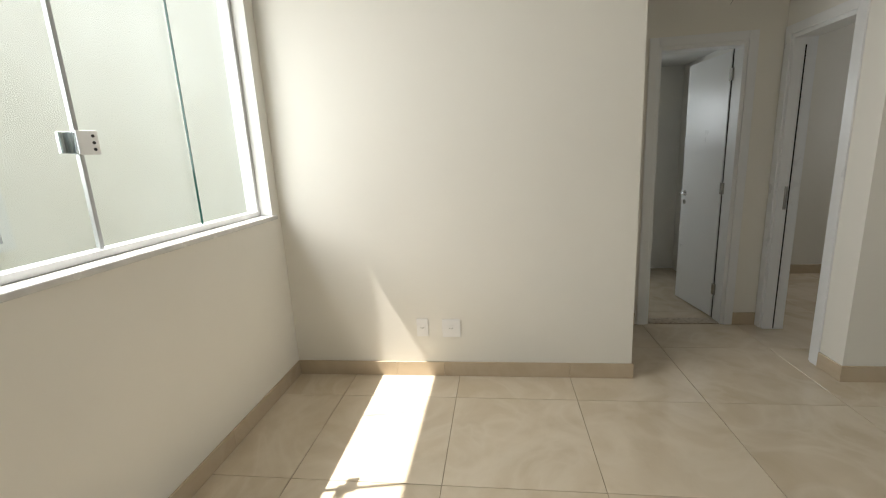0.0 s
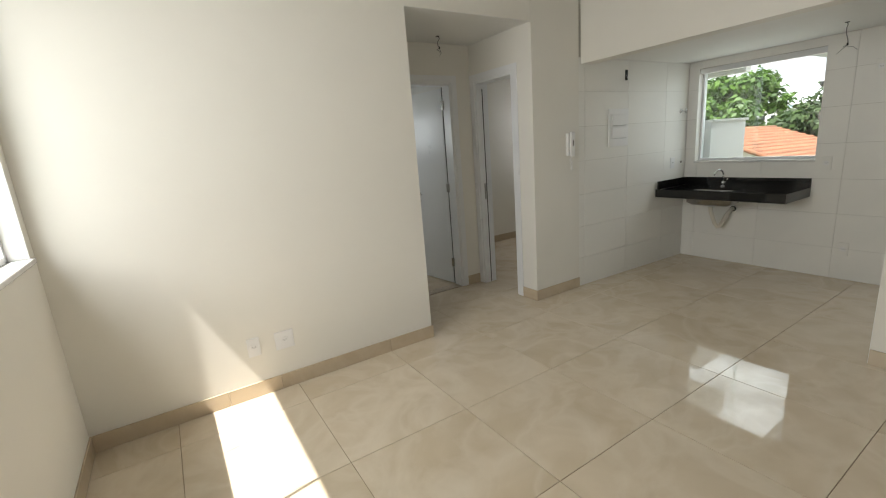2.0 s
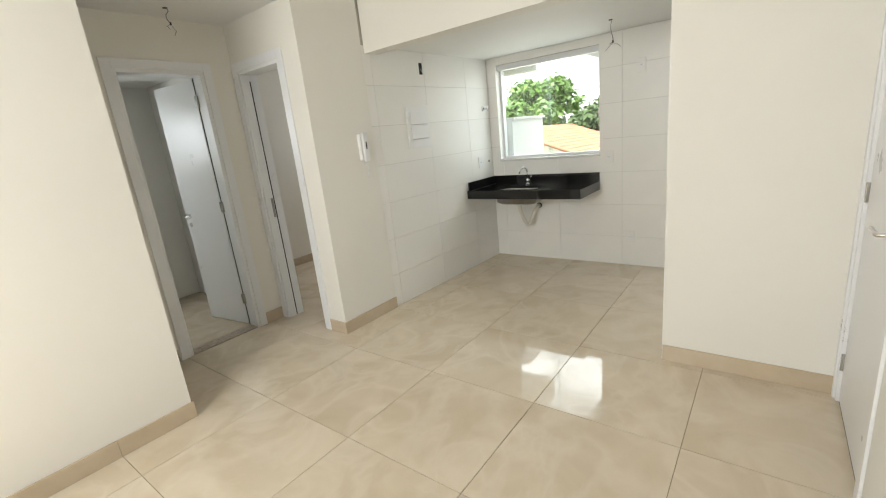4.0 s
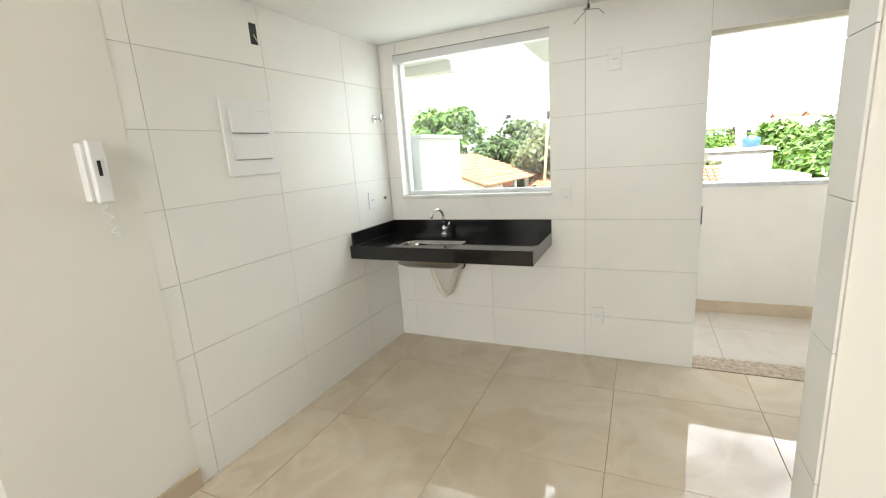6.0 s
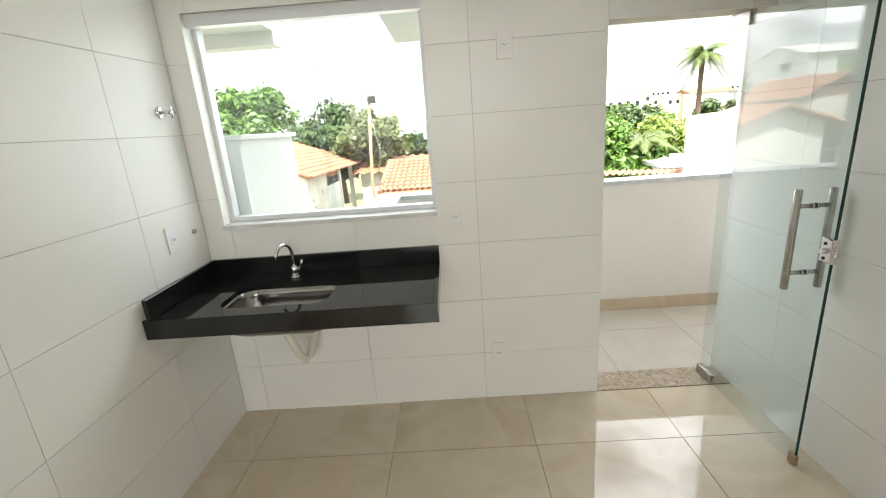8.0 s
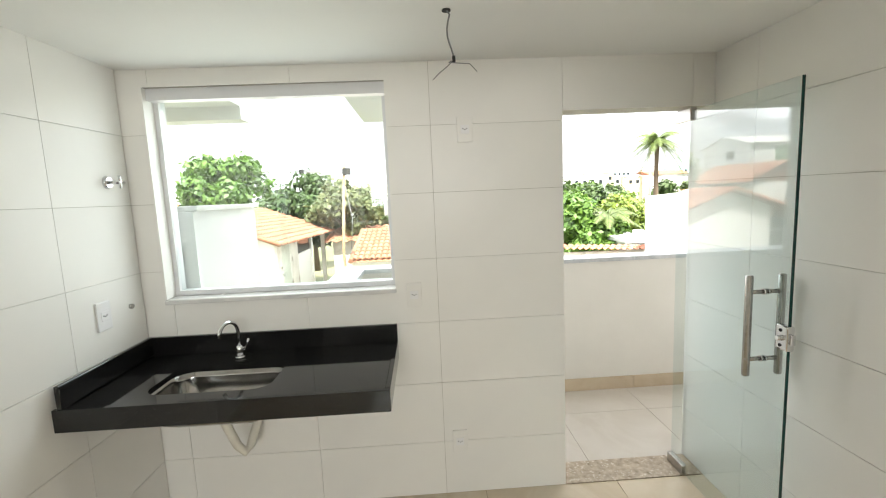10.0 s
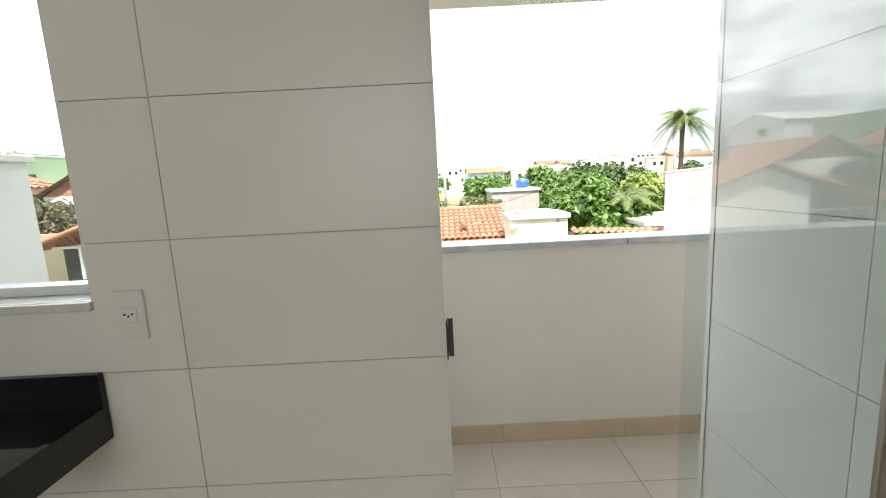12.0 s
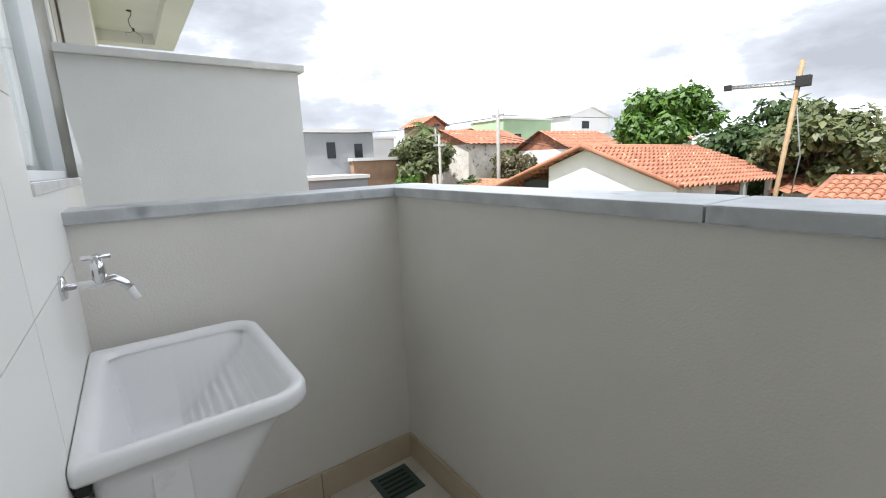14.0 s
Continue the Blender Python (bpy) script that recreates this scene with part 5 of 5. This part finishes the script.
house("tower_house", "brick-coloured house with a small tile tower", 27, 29.6, 34, 37, 4.2, BROWN, "gable", 0.9, CLAY)
house("dormer_house", "house with a dark gabled roof and pale front", 29, 35, 19.5, 24, 1.6, LIME, "gable", 1.3, CLAY_PALE, axis="x")
house("mint_house", "flat-roofed mint green house", 36, 43, 33, 38, 4.9, MINT, wins=[("y", 38, 2.6, 0.9, 0.9)])
house("porch_house", "pale house with a red tile porch roof", 32, 36, 36, 41, 3.4, FARWHITE, "gable", 0.8, CLAY)
house("hill_villa", "white villa with layered roofs on the rise", 50, 58, 36, 44, 5.9, FARWHITE, "gable", 1.2, FARWHITE, wins=[("y", 53, 4.4, 1.4, 0.9)])
house("warehouse", "long warehouse with a pale flat roof", 44, 58, 27, 35, 3.2, FARWHITE)
house("yellow_villa", "cream villa with a small roof tower", 44, 52, 2.5, 8.0, 1.4, YELLOW, "gable", 0.9, YELLOW, wins=[("x", 6.5, 0.1, 0.9, 0.8)])
house("roof_tower", "small cream roof tower with a pyramid roof", 46, 48, 5.0, 6.8, 2.6, YELLOW, "gable", 0.5, YELLOW)
house("white_block_house", "white two-storey house behind the trees", 40, 44, 2.2, 4.9, 0.7, FARWHITE, wins=[("x", 3.0, -0.3, 0.6, 0.7)])
house("lime_green_house", "bright lime green wall of a small house", 39, 42, 1.0, 2.3, 0.6, LIMEGREEN, wins=[("x", 1.6, -0.3, 0.8, 0.5)])
house("concrete_house", "raw concrete house with a blue water tank", 37, 43, -6.4, -2.8, 0.35, CONCRETE)
bt = thing("blue_water_tank", "round blue plastic water tank on a concrete roof", "water tank", (38.5, -5.4, 0.53))
part("barrel", tube(bmesh.new(), [(0, 0, 0), (0, 0, 0.6), (0, 0, 0.7)], [0.5, 0.55, 0.3], 16), BLUEPLASTIC, bt)
house("shed_roof", "low shed with a white metal roof under the trees", 22, 26, -10.2, -7.6, -0.9, FARWHITE)

rnd = random.Random(11)
for k in range(46):
    y = -75 + k * 3.1 + rnd.uniform(-1.5, 1.5)
    x = rnd.uniform(78, 140)
    w, d = rnd.uniform(4, 9), rnd.uniform(4, 8)
    yy = y * x / 95
    top = 1.1 + x * 0.026 + rnd.uniform(-0.9, 0.9) + (1.2 if y < -30 else 0)
    tone = rnd.choice([FARWHITE, FARWHITE, FARWHITE, LIME, YELLOW, FARBLUE])
    style = rnd.choice(["flat", "flat", "gable"])
    nwin = int(w / 1.6)
    wins = [("x", yy - w / 2 + 0.9 + 1.6 * i, top - 1.6, 0.7, 0.8) for i in range(nwin)] if style == "flat" else []
    house("town_building", "white rendered town building among trees far off", x, x + d, yy - w / 2, yy + w / 2, top, tone, style, 1.0, rnd.choice([CLAY, CLAY_PALE]), wins)
for k in range(4):
    house("apartment_block", "tall pale apartment block on the far rise", 150 + 4 * k, 158 + 4 * k, -92 + 9 * k, -85 + 9 * k, 7.6 + (k % 2), FARWHITE if k % 2 else FARBLUE, wins=[("x", -90.5 + 9 * k + 1.6 * i, 4.6 + 1.5 * j, 0.8, 0.8) for i in range(4) for j in range(2)])

# trees
tree(30, 13.8, 4.45, 2.8, LEAF, "large round bright green tree behind the gabled house", 3, 2600, 0.2, 0.62, stem=0.22)
tree(27, 8.2, 2.3, 2.2, LEAF_DARK, "dark green tree behind the clay roofs", 5, 1500, 0.17)
tree(25, 5.6, 2.65, 1.9, LEAF_OLIVE, "olive green tree with browning leaves", 6, 1500, 0.16)
tree(29, 3.6, 2.2, 2.0, LEAF_DARK, "dark green tree beyond the low roof", 7, 1300, 0.18)
tree(34, 9.5, 3.6, 2.4, LEAF_DARK, "flat-topped green tree further back", 8, 1200, 0.2)
tree(20.5, 24.0, 2.9, 2.1, LEAF_OLIVE, "leafy tree with brown-tinged foliage by the fence", 9, 1900, 0.17, 0.8)
tree(17.8, 21.2, 0.5, 1.0, LEAF, "green shrub by the picket fence", 10, 600, 0.14, name="shrub")
tree(20.2, 18.5, 0.3, 0.9, LEAF_DARK, "dark shrub beside the cottage", 12, 500, 0.13, name="shrub")
tree(27, 22.5, 1.7, 1.8, LEAF_DRY, "dry brownish tree among the roofs", 13, 900, 0.15)
tree(28.5, 24.8, 1.9, 1.1, LEAF, "bright green climber tree by the roofs", 14, 700, 0.14)
tree(33, 1.0, 0.1, 1.7, LEAF_DARK, "low dark tree behind the long roof", 15, 1000, 0.18)
tree(33, -1.4, 0.3, 2.0, LEAF_OLIVE, "olive bush behind the long roof", 16, 1200, 0.18)
for k, (x, y, top, wide, lf) in enumerate(((26, -6.2, 2.6, 2.0, LEAF), (25, -7.6, 1.6, 1.7, LEAF), (31, -7.5, 3.1, 2.6, LEAF), (30, -10.8, 2.6, 2.3, LEAF_YELLOW), (36, -12.0, 3.2, 2.8, LEAF_DARK), (38, -8.5, 3.0, 2.6, LEAF), (23.5, -6.6, 0.8, 1.2, LEAF), (26, -9.4, 0.9, 1.6, LEAF_YELLOW), (42, -15.5, 3.0, 3.0, LEAF), (43, -3.5, 3.2, 2.4, LEAF))):
    tree(x, y, top - 1.45, wide, lf, "dense green garden tree behind the boundary wall", 30 + k, 1500, 0.19, 0.7)
palm(24.5, -7.9, 0.1, 2.0, 5, "young palm with arching fronds among the garden trees", 12, name="young_palm")
palm(45, -21.55, 6.0, 3.1, 2, "tall palm standing over the grey wall", 26)
palm(22.5, 27, 3.5, 1.4, 8, "small palm above the fence trees", 12, name="young_palm")
rnd = random.Random(21)
for k in range(26):
    x = rnd.uniform(60, 110)
    y = (-0.75 + k * 0.062) * x + rnd.uniform(-3, 3)
    tree(x, y, 0.85 + x * 0.016 + rnd.uniform(0, 0.9), rnd.uniform(2.2, 4.2), rnd.choice([LEAF_DARK, LEAF, LEAF_DARK, LEAF_OLIVE]), "distant green tree among town houses", 60 + k, 420, 0.42, 0.6)
for k in range(3):
    c = thing("cypress", "slim dark cypress on the skyline", "tree", (62 + k * 1.5, 57 - k * 2.4, GZ))
    part("crown", tube(bmesh.new(), [(0, 0, 0), (0.1, 0, 4), (0, 0.1, 7.5), (0, 0, 10.2 + 0.4 * k)], [0.4, 0.5, 0.34, 0.04], 8), LEAF_DARK, c)


def pole(x, y, top, label, r=0.11, lamp_head=False):
    p = thing("utility_pole", label, "pole", (x, y, GZ), "utility poles")
    part("shaft", tube(bmesh.new(), [(0, 0, 0), (0, 0, top - GZ)], [r, r * 0.75], 8), CONCRETE, p)
    part("crossarm", boxes((-0.05, 0.05, -0.45, 0.45, top - GZ - 0.55, top - GZ - 0.45)), CONCRETE, p)
    if lamp_head:
        part("lamp_head", soft(boxes((-0.1, 0.1, -0.3, 0.05, top - GZ, top - GZ + 0.14)), 0.03), DARK, p)
    return p


pole(22.5, 19.2, 4.0, "grey concrete utility pole with wires", 0.12)
pole(21.0, 23.2, 3.2, "slim white street pole", 0.07, True)
pole(18.0, 18.6, 2.4, "slim white street pole", 0.08)
pole(60, 0.65, 4.0, "dark wooden utility pole", 0.2)
pole(70, -34.0, 7.0, "pole with a small mast on the far rise", 0.18)
for k, (a, b) in enumerate((((22.5, 19.2, 3.5), (60, 0.65, 3.5)), ((22.5, 19.2, 3.4), (9, 27, 3.4)), ((22.5, 19.2, 2.4), (33, 3.0, 0.2)), ((22.5, 19.2, 2.3), (31, 6.0, 0.6)), ((30, 2.0, 0.2), (36, -6.0, 0.3)))):
    a, b = Vector(a), Vector(b)
    w = thing("overhead_wire", "thin black overhead wire between poles", "wire")
    part("wire", tube(bmesh.new(), [a.lerp(b, i / 10) - Vector((0, 0, 0.6 * math.sin(math.pi * i / 10))) for i in range(11)], 0.016, 5), DARK, w)

# the streets beyond the parapet run slightly off the flat's walls
turn = Matrix.Translation((5.0, 0.7, 0)) @ Matrix.Rotation(radians(-0.4), 4, "Z") @ Matrix.Translation((-5.0, -0.7, 0))
bpy.context.view_layer.update()
for ob in list(scene.objects):
    far = ob.location.x > 9 or ob.name.startswith("overhead_wire")
    if ob.parent is None and far and "category" in ob.keys() and ob.type == "EMPTY":
        ob.matrix_world = turn @ ob.matrix_world
